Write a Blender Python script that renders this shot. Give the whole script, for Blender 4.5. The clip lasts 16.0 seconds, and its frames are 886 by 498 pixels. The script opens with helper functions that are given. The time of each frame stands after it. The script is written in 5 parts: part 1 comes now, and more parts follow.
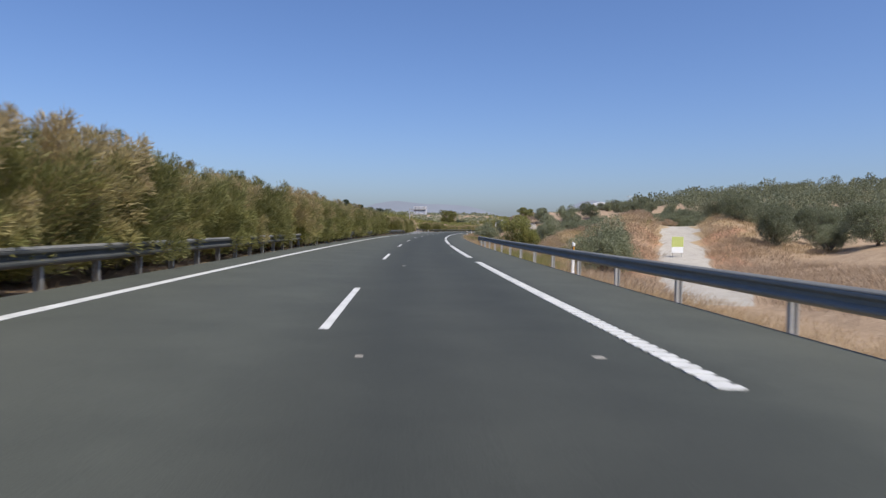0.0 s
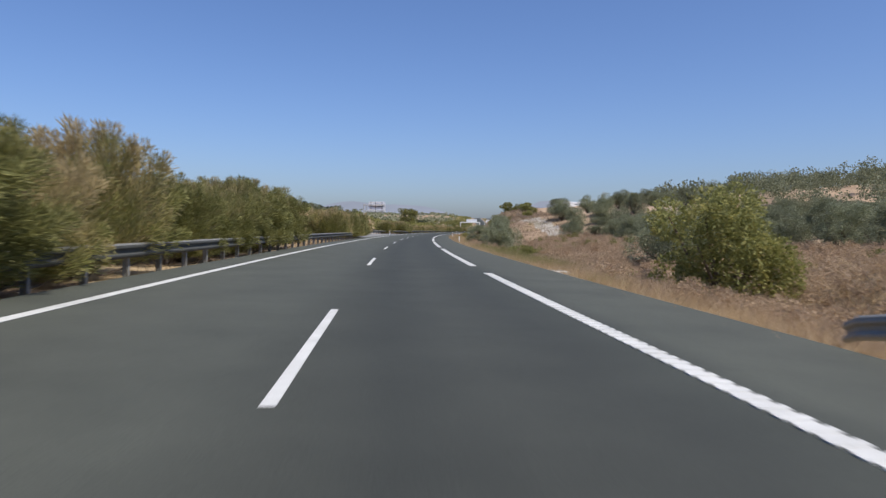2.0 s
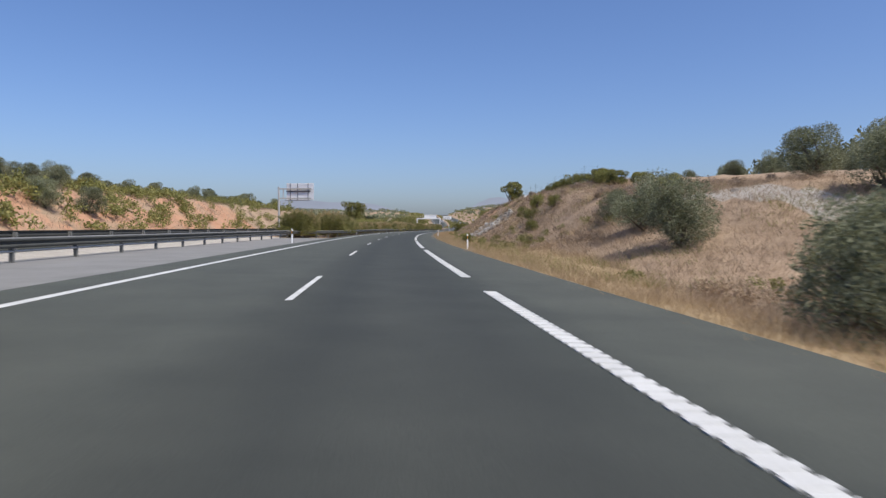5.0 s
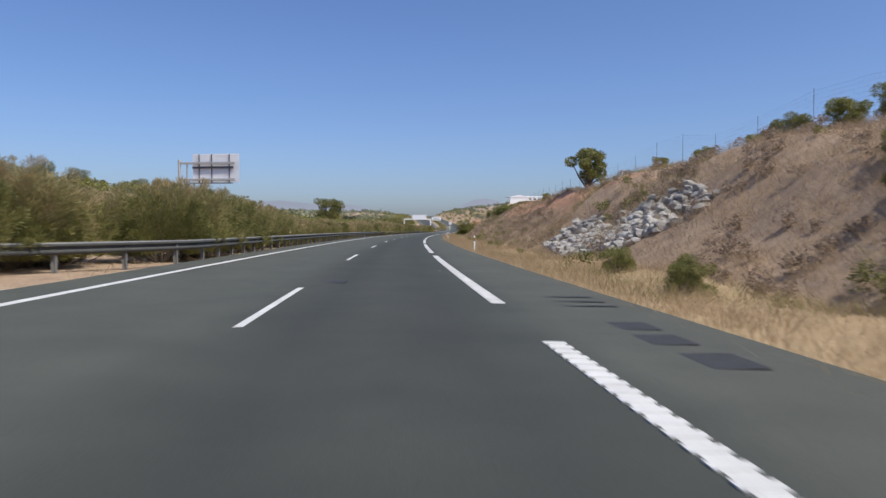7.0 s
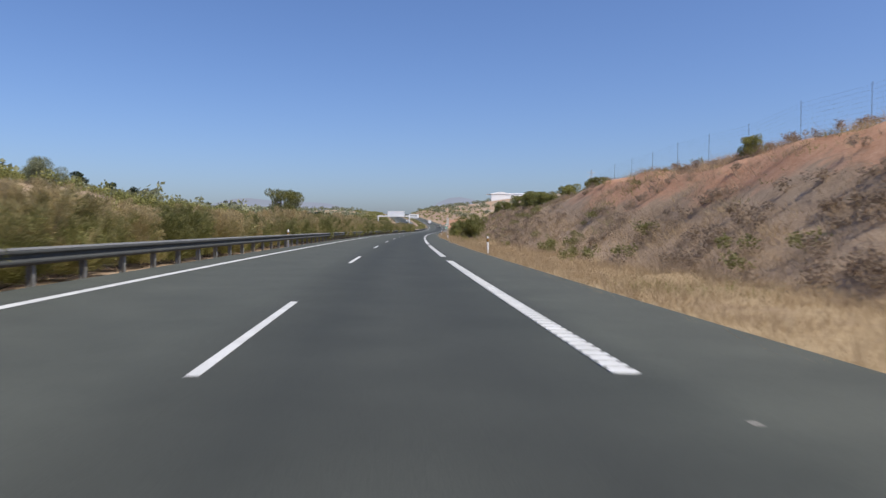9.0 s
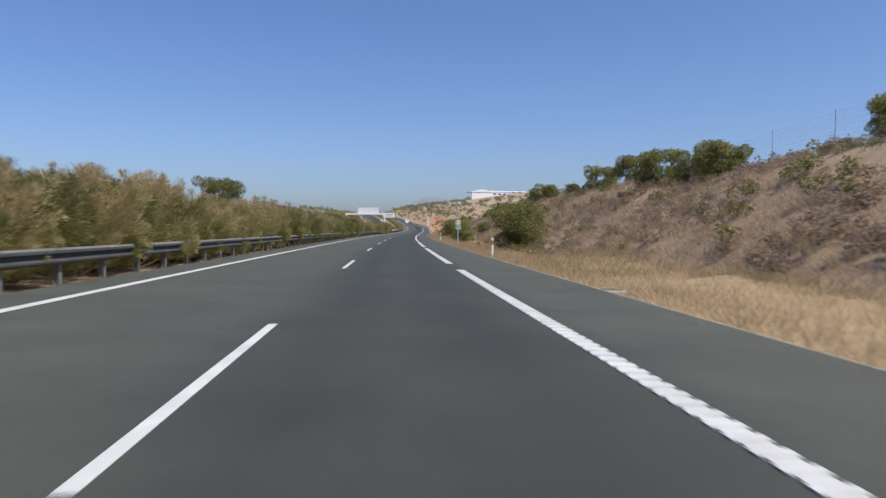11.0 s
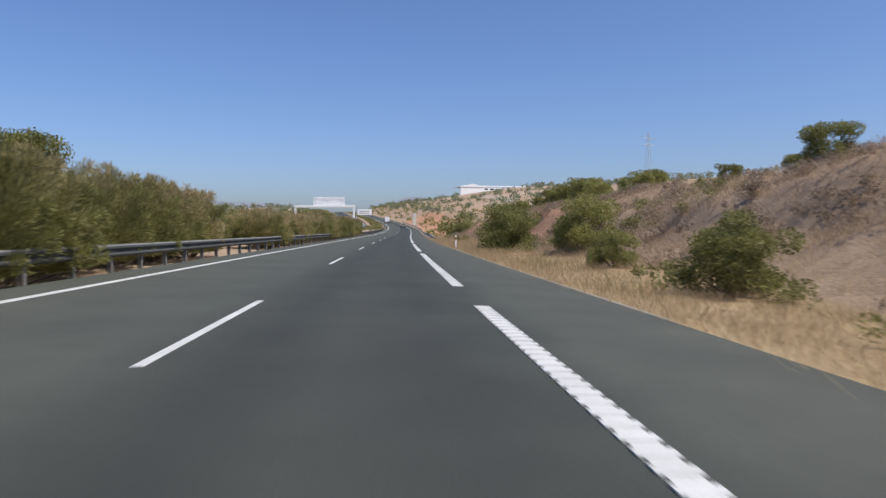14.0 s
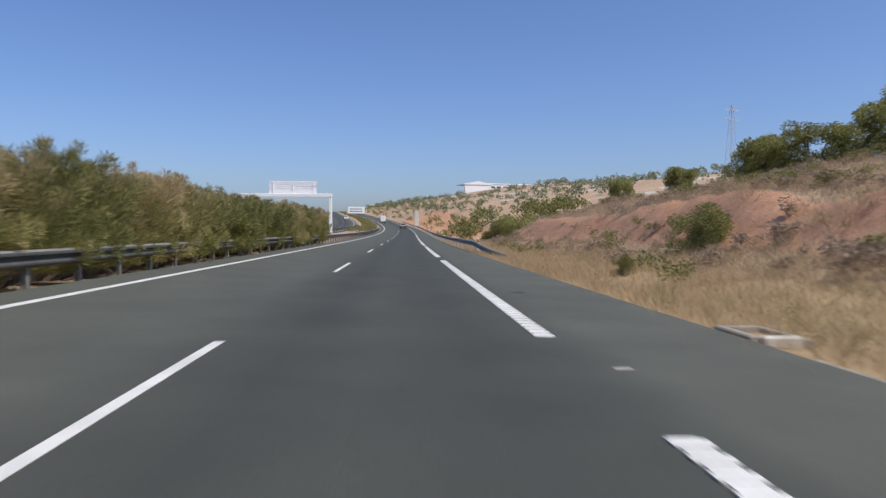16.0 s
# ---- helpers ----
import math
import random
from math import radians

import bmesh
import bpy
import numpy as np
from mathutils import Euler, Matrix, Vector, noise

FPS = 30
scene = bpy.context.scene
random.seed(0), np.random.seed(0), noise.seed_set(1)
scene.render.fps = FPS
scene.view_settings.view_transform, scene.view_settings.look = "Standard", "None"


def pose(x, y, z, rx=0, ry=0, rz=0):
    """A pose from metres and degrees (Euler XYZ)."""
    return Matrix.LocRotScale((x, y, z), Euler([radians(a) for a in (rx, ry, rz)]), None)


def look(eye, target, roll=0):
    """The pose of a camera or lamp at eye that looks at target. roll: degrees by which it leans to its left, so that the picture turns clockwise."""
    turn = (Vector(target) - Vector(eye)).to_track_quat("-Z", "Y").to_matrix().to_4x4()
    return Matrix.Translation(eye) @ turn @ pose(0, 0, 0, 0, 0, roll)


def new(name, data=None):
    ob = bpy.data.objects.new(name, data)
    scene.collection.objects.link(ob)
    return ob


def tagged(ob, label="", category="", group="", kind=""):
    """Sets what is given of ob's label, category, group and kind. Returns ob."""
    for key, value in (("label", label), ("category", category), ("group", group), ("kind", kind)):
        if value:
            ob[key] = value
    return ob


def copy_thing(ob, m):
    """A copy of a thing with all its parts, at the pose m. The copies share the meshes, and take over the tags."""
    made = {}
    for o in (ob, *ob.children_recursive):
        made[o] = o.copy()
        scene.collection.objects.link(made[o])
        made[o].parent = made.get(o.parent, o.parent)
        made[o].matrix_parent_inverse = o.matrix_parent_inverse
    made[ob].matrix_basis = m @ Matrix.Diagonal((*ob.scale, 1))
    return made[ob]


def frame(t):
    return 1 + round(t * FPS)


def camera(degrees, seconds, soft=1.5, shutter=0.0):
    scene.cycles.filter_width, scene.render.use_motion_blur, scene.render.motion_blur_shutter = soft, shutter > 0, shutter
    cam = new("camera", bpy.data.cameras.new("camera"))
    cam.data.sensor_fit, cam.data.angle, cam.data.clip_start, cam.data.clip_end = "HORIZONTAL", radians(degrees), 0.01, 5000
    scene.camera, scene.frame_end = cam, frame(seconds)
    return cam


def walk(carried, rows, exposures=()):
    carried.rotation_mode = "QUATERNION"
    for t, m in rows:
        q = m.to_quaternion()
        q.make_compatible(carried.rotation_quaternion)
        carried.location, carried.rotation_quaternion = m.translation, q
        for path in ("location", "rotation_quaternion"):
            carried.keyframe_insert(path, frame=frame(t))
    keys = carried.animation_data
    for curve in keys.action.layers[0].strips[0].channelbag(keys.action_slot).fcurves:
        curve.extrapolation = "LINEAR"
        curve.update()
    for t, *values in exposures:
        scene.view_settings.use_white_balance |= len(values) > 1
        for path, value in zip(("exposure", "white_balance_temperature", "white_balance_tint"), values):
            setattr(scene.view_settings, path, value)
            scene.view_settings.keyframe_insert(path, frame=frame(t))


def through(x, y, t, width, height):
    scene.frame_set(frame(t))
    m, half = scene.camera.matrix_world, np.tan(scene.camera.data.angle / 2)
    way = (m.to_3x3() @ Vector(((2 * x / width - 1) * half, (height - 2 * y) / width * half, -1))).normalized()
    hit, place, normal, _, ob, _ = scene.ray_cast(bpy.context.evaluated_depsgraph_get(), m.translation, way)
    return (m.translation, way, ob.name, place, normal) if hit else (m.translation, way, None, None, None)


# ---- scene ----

# The road's line: bend and grade along the distance s (m) driven; u is metres to the right of the lane line.
KNOT = np.array([-80, -40, 0, 40, 80, 120, 160, 200, 240, 280, 320, 360, 400, 440, 480, 530, 580, 620, 700, 790, 1000, 2600.0])
BEND = np.array([1.06, 1.06, 1.0351, 0.7501, 0.9187, 0.7605, 0.682, 0.8151, 0.7996, 0.5658, 0.4018, 0.3613, 0.4093, 0.2213, 0.169, 0.03, -0.55, -0.9, -0.7, 0.05, 0, 0]) * 1e-3
SAG_S = np.array([-80, -40, 0, 40, 80, 120, 160, 200, 240, 280, 320, 360, 400, 440, 470, 520, 680, 700, 1000, 1020, 1130, 1150, 2600.0])
SAG = np.array([0, -0.009, -0.0185, 0.0223, -0.0173, 0.0006, 0.01, 0.0001, -0.0146, -0.0285, 0.0064, 0.0009, -0.0005, 0.0426, 0.0196, 0.2005, 0.2, 0, 0, -0.3, -0.3, 0, 0]) * 1e-3
GS = np.arange(-80, 2600, 2.0)


def _summed(values):
    total = np.cumsum(values) * 2.0
    return total - np.interp(0.0, GS, total)


G_HEAD = _summed(np.interp(GS, KNOT, BEND))
G_X, G_Y = _summed(np.sin(G_HEAD)), _summed(np.cos(G_HEAD))
G_GRADE = _summed(np.interp(GS, SAG_S, SAG))
G_Z = _summed(G_GRADE)
CROSSFALL = 0.027


def at(s, u, h=0.0):
    """World point(s) h metres above the road's centre line level, at s along and u across."""
    head = np.interp(s, GS, G_HEAD)
    return np.stack(np.broadcast_arrays(np.interp(s, GS, G_X) + u * np.cos(head), np.interp(s, GS, G_Y) - u * np.sin(head), np.interp(s, GS, G_Z) + h), -1)


def turn(s):
    return -math.degrees(float(np.interp(s, GS, G_HEAD)))


# ---- camera ----
cam = camera(66.77, 16.0, soft=1.4, shutter=0.13)
# seconds, metres along, metres across, yaw and pitch against the road, lean of the car (degrees)
DRIVE = [
    (0.0, -0.10, 0.875, -0.81, -1.75, 0.65),
    (0.5, 12.40, 0.867, -0.94, -1.51, -0.00),
    (1.0, 27.09, 0.763, -0.42, -1.39, 0.27),
    (1.5, 39.46, 0.731, -0.10, -1.93, 0.41),
    (2.0, 53.96, 0.769, 0.28, -1.67, 0.46),
    (2.5, 65.89, 0.863, 0.59, -1.75, 0.45),
    (3.0, 79.90, 0.968, 0.74, -1.79, 0.23),
    (3.5, 92.40, 1.152, 0.54, -1.60, 0.01),
    (4.0, 106.29, 1.345, 0.46, -1.66, -0.07),
    (4.2, 111.65, 1.364, 0.66, -1.70, -0.07),
    (6.3, 166.49, 1.644, 0.39, -1.83, -0.14),
    (6.5, 172.05, 1.663, 0.32, -1.80, -0.15),
    (7.0, 186.03, 1.759, 0.12, -1.67, -0.11),
    (7.5, 197.92, 1.722, 0.25, -1.69, -0.07),
    (8.0, 212.85, 1.769, -0.07, -1.80, -0.01),
    (8.5, 225.27, 1.623, -0.08, -1.71, 0.04),
    (9.0, 239.49, 1.527, -0.07, -1.74, 0.03),
    (9.2, 245.07, 1.478, -0.11, -1.70, 0.02),
    (11.3, 300.65, 1.423, 0.30, -1.69, -0.05),
    (11.5, 306.17, 1.450, 0.35, -1.73, -0.06),
    (12.0, 320.16, 1.586, 0.44, -1.57, -0.16),
    (12.5, 332.42, 1.758, 0.46, -1.71, -0.26),
    (13.0, 347.16, 1.930, 0.38, -1.53, -0.28),
    (13.5, 360.10, 2.060, 0.27, -1.62, -0.31),
    (14.0, 374.59, 2.086, 0.02, -1.61, -0.33),
    (14.5, 387.50, 2.072, -0.18, -1.56, -0.26),
    (15.0, 402.25, 2.089, -0.54, -1.51, -0.19),
    (15.5, 414.68, 1.971, -0.67, -1.64, -0.11),
    (16.0, 429.39, 1.850, -0.89, -1.49, -0.11),
]
CAM_HEIGHT, MOUNT_YAW, MOUNT_ROLL = 1.180, 4.544, 0.2


def drive_pose(s, u, yaw, pitch, lean):
    p = at(s, u, CAM_HEIGHT - CROSSFALL * u)
    grade = math.degrees(float(np.interp(s, GS, G_GRADE)))
    return pose(p[0], p[1], p[2], 90 + pitch + grade, 0, turn(s) - yaw - MOUNT_YAW) @ pose(0, 0, 0, 0, 0, MOUNT_ROLL + lean)


walk(cam, [(t, drive_pose(s, u, yaw, pitch, lean)) for t, s, u, yaw, pitch, lean in DRIVE])

# ---- world and sun ----
SUN_FROM, SUN_HIGH = 141.0, 58.0  # degrees to the right of straight ahead at the start; elevation
world = bpy.data.worlds.new("sky")
scene.world = world
world.use_nodes = True
wn = world.node_tree.nodes
sky = wn.new("ShaderNodeTexSky")
sky.sky_type = "NISHITA"
sky.sun_disc = False
sky.sun_elevation, sky.sun_rotation = radians(SUN_HIGH), radians(SUN_FROM)
sky.altitude, sky.air_density, sky.dust_density, sky.ozone_density = 500, 1.0, 2.5, 4.0
wn["Background"].inputs["Strength"].default_value = 0.122
tint = wn.new("ShaderNodeMix")
tint.data_type, tint.blend_type = "RGBA", "MULTIPLY"
tint.inputs["Factor"].default_value = 1.0
tint.inputs["B"].default_value = (0.96, 0.995, 1.19, 1)
tone = wn.new("ShaderNodeHueSaturation")
tone.inputs["Saturation"].default_value = 1.05
world.node_tree.links.new(sky.outputs[0], tint.inputs["A"])
world.node_tree.links.new(tint.outputs["Result"], tone.inputs["Color"])
world.node_tree.links.new(tone.outputs[0], wn["Background"].inputs["Color"])
lamp = bpy.data.lights.new("sun", "SUN")
lamp.energy, lamp.angle, lamp.color = 4.7, radians(0.53), (1.0, 0.94, 0.83)
sun = new("sun", lamp)
_a, _e = radians(SUN_FROM), radians(SUN_HIGH)
sun.matrix_world = look((0, 0, 0), (-math.sin(_a) * math.cos(_e), -math.cos(_a) * math.cos(_e), -math.sin(_e)))
scene.view_settings.exposure = 0.0


# ---- materials ----
def node_mat(name):
    m = bpy.data.materials.new(name)
    m.use_nodes = True
    return m, m.node_tree.nodes, m.node_tree.links, m.node_tree.nodes["Principled BSDF"]


def ramp(nodes, stops):
    r = nodes.new("ShaderNodeValToRGB")
    while len(r.color_ramp.elements) < len(stops):
        r.color_ramp.elements.new(0.5)
    for el, (pos, col) in zip(r.color_ramp.elements, stops):
        el.position, el.color = pos, (*col, 1)
    return r


def noise_node(nodes, links, scale, detail=4.0, coords=None, rough=0.6):
    n = nodes.new("ShaderNodeTexNoise")
    n.inputs["Scale"].default_value, n.inputs["Detail"].default_value, n.inputs["Roughness"].default_value = scale, detail, rough
    if coords is not None:
        links.new(coords, n.inputs["Vector"])
    return n


def mix_node(nodes, links, fac, a, b, blend="MIX"):
    m = nodes.new("ShaderNodeMix")
    m.data_type, m.blend_type = "RGBA", blend
    for sock, val in ((m.inputs["Factor"], fac), (m.inputs["A"], a), (m.inputs["B"], b)):
        if isinstance(val, (int, float)):
            sock.default_value = val
        elif isinstance(val, tuple):
            sock.default_value = (*val, 1)
        else:
            links.new(val, sock)
    return m.outputs["Result"]


def surface(name, dark, light, scale=3.0, fine=40.0, rough=0.8, metal=0.0, bump=0.15, vary=0.0, world_space=False):
    """Two-scale mottled surface between a dark and a light colour."""
    m, nodes, links, bsdf = node_mat(name)
    tc = nodes.new("ShaderNodeNewGeometry").outputs["Position"] if world_space else nodes.new("ShaderNodeTexCoord").outputs["Object"]
    big, small = noise_node(nodes, links, scale, 5, tc), noise_node(nodes, links, fine, 3, tc)
    both = mix_node(nodes, links, 0.4, big.outputs["Fac"], small.outputs["Fac"])
    r = ramp(nodes, [(0.3, dark), (0.7, light)])
    links.new(both, r.inputs["Fac"])
    out = r.outputs["Color"]
    if vary:
        info = nodes.new("ShaderNodeObjectInfo")
        hsv = nodes.new("ShaderNodeHueSaturation")
        mr = nodes.new("ShaderNodeMapRange")
        mr.inputs["To Min"].default_value, mr.inputs["To Max"].default_value = 1 - vary, 1 + vary
        links.new(info.outputs["Random"], mr.inputs["Value"])
        links.new(mr.outputs["Result"], hsv.inputs["Value"])
        links.new(out, hsv.inputs["Color"])
        out = hsv.outputs["Color"]
    links.new(out, bsdf.inputs["Base Color"])
    bsdf.inputs["Roughness"].default_value, bsdf.inputs["Metallic"].default_value = rough, metal
    if bump:
        b = nodes.new("ShaderNodeBump")
        b.inputs["Strength"].default_value, b.inputs["Distance"].default_value = bump, 0.02
        links.new(small.outputs["Fac"], b.inputs["Height"])
        links.new(b.outputs["Normal"], bsdf.inputs["Normal"])
    return m


def foliage(name, colours, dry=None, dry_share=0.4, through=0.25, tips=0.0, speckle=0.4):
    """Leaves: a ramp of colours leaf by leaf, with some plants drier than others."""
    m, nodes, links, bsdf = node_mat(name)
    geo, info = nodes.new("ShaderNodeNewGeometry"), nodes.new("ShaderNodeObjectInfo")
    tc = nodes.new("ShaderNodeTexCoord")
    n = noise_node(nodes, links, 1.3, 3, tc.outputs["Object"])
    add = nodes.new("ShaderNodeMath")
    add.operation = "MULTIPLY_ADD"
    links.new(geo.outputs["Random Per Island"], add.inputs[0])
    add.inputs[1].default_value = speckle
    links.new(n.outputs["Fac"], add.inputs[2])
    k = len(colours)
    r = ramp(nodes, [(0.33 + (0.20 + speckle) * i / max(1, k - 1), c) for i, c in enumerate(colours)])
    sub = nodes.new("ShaderNodeMath")
    sub.operation = "MULTIPLY"
    sub.inputs[1].default_value = 0.95
    links.new(add.outputs[0], sub.inputs[0])
    links.new(sub.outputs[0], r.inputs["Fac"])
    out = r.outputs["Color"]
    if dry:
        n2 = noise_node(nodes, links, 0.9, 2, tc.outputs["Object"])
        s2 = nodes.new("ShaderNodeMath")
        s2.operation = "MULTIPLY_ADD"
        links.new(info.outputs["Random"], s2.inputs[0])
        s2.inputs[1].default_value = 0.45
        links.new(n2.outputs["Fac"], s2.inputs[2])
        if tips:
            sp = nodes.new("ShaderNodeSeparateXYZ")
            links.new(tc.outputs["Object"], sp.inputs[0])
            up = nodes.new("ShaderNodeMath")
            up.operation = "MULTIPLY_ADD"
            links.new(sp.outputs["Z"], up.inputs[0])
            up.inputs[1].default_value = tips
            links.new(s2.outputs[0], up.inputs[2])
            s2 = up
        mr = nodes.new("ShaderNodeMapRange")
        mr.inputs["From Min"].default_value, mr.inputs["From Max"].default_value = 1.25 - dry_share, 1.55 - dry_share
        links.new(s2.outputs[0], mr.inputs["Value"])
        out = mix_node(nodes, links, mr.outputs["Result"], out, dry)
    hsv = nodes.new("ShaderNodeHueSaturation")
    mr2 = nodes.new("ShaderNodeMapRange")
    mr2.inputs["To Min"].default_value, mr2.inputs["To Max"].default_value = 0.8, 1.2
    links.new(info.outputs["Random"], mr2.inputs["Value"])
    links.new(mr2.outputs["Result"], hsv.inputs["Value"])
    links.new(out, hsv.inputs["Color"])
    out = hsv.outputs["Color"]
    links.new(out, bsdf.inputs["Base Color"])
    bsdf.inputs["Roughness"].default_value = 0.65
    tr = nodes.new("ShaderNodeBsdfTranslucent")
    links.new(out, tr.inputs["Color"])
    mx = nodes.new("ShaderNodeMixShader")
    mx.inputs["Fac"].default_value = through
    links.new(bsdf.outputs[0], mx.inputs[1])
    links.new(tr.outputs[0], mx.inputs[2])
    links.new(mx.outputs[0], nodes["Material Output"].inputs["Surface"])
    return m


def asphalt_material():
    m, nodes, links, bsdf = node_mat("asphalt")
    pos = nodes.new("ShaderNodeNewGeometry").outputs["Position"]
    uv = nodes.new("ShaderNodeUVMap").outputs["UV"]
    sep = nodes.new("ShaderNodeSeparateXYZ")
    links.new(uv, sep.inputs[0])
    # wear across the carriageway: worn pale left lane, dark driven lane, pale hard shoulder
    wob = noise_node(nodes, links, 0.15, 3, pos)
    ma = nodes.new("ShaderNodeMath")
    ma.operation = "MULTIPLY_ADD"
    links.new(wob.outputs["Fac"], ma.inputs[0])
    ma.inputs[1].default_value = 0.05
    links.new(sep.outputs["X"], ma.inputs[2])
    r = ramp(nodes, [(0.0, (0.068, 0.073, 0.064)), (0.20, (0.070, 0.074, 0.066)), (0.40, (0.064, 0.068, 0.061)), (0.47, (0.048, 0.051, 0.046)), (0.53, (0.038, 0.041, 0.038)), (0.60, (0.046, 0.049, 0.045)), (0.70, (0.039, 0.042, 0.039)), (0.785, (0.048, 0.052, 0.047)), (0.84, (0.068, 0.072, 0.064)), (1.0, (0.073, 0.076, 0.067))])
    links.new(ma.outputs[0], r.inputs["Fac"])
    grain = noise_node(nodes, links, 90, 2, pos)
    blotch = noise_node(nodes, links, 0.6, 5, pos)
    rg = ramp(nodes, [(0.3, (0.72, 0.72, 0.72)), (0.7, (1.3, 1.3, 1.28))])
    links.new(grain.outputs["Fac"], rg.inputs["Fac"])
    rb = ramp(nodes, [(0.3, (0.85, 0.86, 0.81)), (0.7, (1.15, 1.15, 1.07))])
    links.new(blotch.outputs["Fac"], rb.inputs["Fac"])
    c = mix_node(nodes, links, 1.0, r.outputs["Color"], rg.outputs["Color"], "MULTIPLY")
    c = mix_node(nodes, links, 1.0, c, rb.outputs["Color"], "MULTIPLY")
    links.new(c, bsdf.inputs["Base Color"])
    bsdf.inputs["Roughness"].default_value = 0.82
    bsdf.inputs["Specular IOR Level"].default_value = 0.3
    b = nodes.new("ShaderNodeBump")
    b.inputs["Strength"].default_value, b.inputs["Distance"].default_value = 0.5, 0.004
    links.new(grain.outputs["Fac"], b.inputs["Height"])
    links.new(b.outputs["Normal"], bsdf.inputs["Normal"])
    return m


def ground_material():
    m, nodes, links, bsdf = node_mat("dry_ground")
    pos = nodes.new("ShaderNodeNewGeometry").outputs["Position"]
    zone = nodes.new("ShaderNodeAttribute")
    zone.attribute_name = "cover"
    sep = nodes.new("ShaderNodeSeparateColor")
    links.new(zone.outputs["Color"], sep.inputs[0])
    big, mid, small = noise_node(nodes, links, 0.22, 5, pos), noise_node(nodes, links, 1.4, 5, pos, 0.7), noise_node(nodes, links, 14, 4, pos)
    straw = ramp(nodes, [(0.3, (0.25, 0.182, 0.108)), (0.5, (0.36, 0.268, 0.158)), (0.7, (0.47, 0.36, 0.222))])
    brush = ramp(nodes, [(0.3, (0.195, 0.140, 0.096)), (0.5, (0.345, 0.252, 0.173)), (0.68, (0.48, 0.368, 0.26))])
    soil = ramp(nodes, [(0.3, (0.28, 0.140, 0.084)), (0.5, (0.425, 0.238, 0.148)), (0.7, (0.56, 0.36, 0.245))])
    gravel = ramp(nodes, [(0.3, (0.30, 0.275, 0.24)), (0.7, (0.50, 0.465, 0.41))])
    mm = mix_node(nodes, links, 0.5, mid.outputs["Fac"], small.outputs["Fac"])
    for rr in (straw, brush, soil, gravel):
        links.new(mm, rr.inputs["Fac"])

    def patch(channel, amount):
        a = nodes.new("ShaderNodeMath")
        a.operation = "MULTIPLY_ADD"
        links.new(big.outputs["Fac"], a.inputs[0])
        a.inputs[1].default_value = amount
        links.new(channel, a.inputs[2])
        a2 = nodes.new("ShaderNodeMath")
        a2.operation = "MULTIPLY_ADD"
        links.new(mid.outputs["Fac"], a2.inputs[0])
        a2.inputs[1].default_value = amount * 0.8
        links.new(a.outputs[0], a2.inputs[2])
        mr = nodes.new("ShaderNodeMapRange")
        mr.inputs["From Min"].default_value = 0.5 + amount * 0.85
        mr.inputs["From Max"].default_value = 0.62 + amount * 0.95
        links.new(a2.outputs[0], mr.inputs["Value"])
        return mr.outputs["Result"]

    c = mix_node(nodes, links, patch(sep.outputs["Green"], 0.9), brush.outputs["Color"], straw.outputs["Color"])
    c = mix_node(nodes, links, patch(sep.outputs["Red"], 0.9), c, soil.outputs["Color"])
    c = mix_node(nodes, links, patch(sep.outputs["Blue"], 0.3), c, gravel.outputs["Color"])
    links.new(c, bsdf.inputs["Base Color"])
    bsdf.inputs["Roughness"].default_value = 0.95
    bsdf.inputs["Specular IOR Level"].default_value = 0.1
    b = nodes.new("ShaderNodeBump")
    b.inputs["Strength"].default_value, b.inputs["Distance"].default_value = 0.6, 0.14
    links.new(mm, b.inputs["Height"])
    links.new(b.outputs["Normal"], bsdf.inputs["Normal"])
    return m


M_ASPHALT = asphalt_material()
M_GROUND = ground_material()
M_PAINT = surface("road_paint", (0.42, 0.42, 0.40), (0.66, 0.66, 0.64), 2.0, 60, 0.7, world_space=True)
M_PATCH = surface("tar_patch", (0.022, 0.022, 0.023), (0.038, 0.038, 0.038), 4, 80, 0.75)
# Beam face coloured as if shaded; M_ZINC gives its top edge the sunlit tone.
M_STEEL = surface("shaded_steel", (0.034, 0.036, 0.033), (0.072, 0.074, 0.068), 1.5, 20, 0.8, 0.0, 0.05, world_space=True)
# Same rail steel, coloured lighter to lift the right-hand rails' shaded faces.
M_BRIGHTENED = surface("brightened_steel", (0.20, 0.202, 0.188), (0.29, 0.293, 0.275), 1.5, 20, 0.8, 0.0, 0.05, world_space=True)
# Darker zinc for posts in the median, with their shade put into the colour.
M_SHADEDPOST = surface("shaded_zinc_post", (0.10, 0.10, 0.093), (0.24, 0.24, 0.222), 1.2, 25, 0.75, 0.0, 0.1, world_space=True)
M_ZINC = surface("sunlit_zinc", (0.12, 0.12, 0.114), (0.22, 0.22, 0.208), 0.6, 20, 0.65, 0.05, 0.05, world_space=True)
M_LIME = surface("yellow_green_board", (0.42, 0.47, 0.13), (0.52, 0.56, 0.20), 2, 20, 0.5, bump=0.0)
M_POST = surface("weathered_zinc", (0.36, 0.36, 0.35), (0.52, 0.52, 0.51), 3, 30, 0.6, 0.3)
M_ALU = surface("ribbed_aluminium", (0.72, 0.73, 0.74), (0.84, 0.85, 0.86), 1.0, 12, 0.5, 0.0, 0.03)
M_FRAME = surface("dark_steel_frame", (0.10, 0.10, 0.11), (0.17, 0.17, 0.18), 2, 20, 0.5, 0.4)
M_WHITE = surface("white_plastic", (0.74, 0.74, 0.73), (0.84, 0.84, 0.83), 2, 30, 0.45, bump=0.02)
M_BLACK = surface("black_plastic", (0.012, 0.012, 0.012), (0.03, 0.03, 0.03), 4, 30, 0.5, bump=0.02)
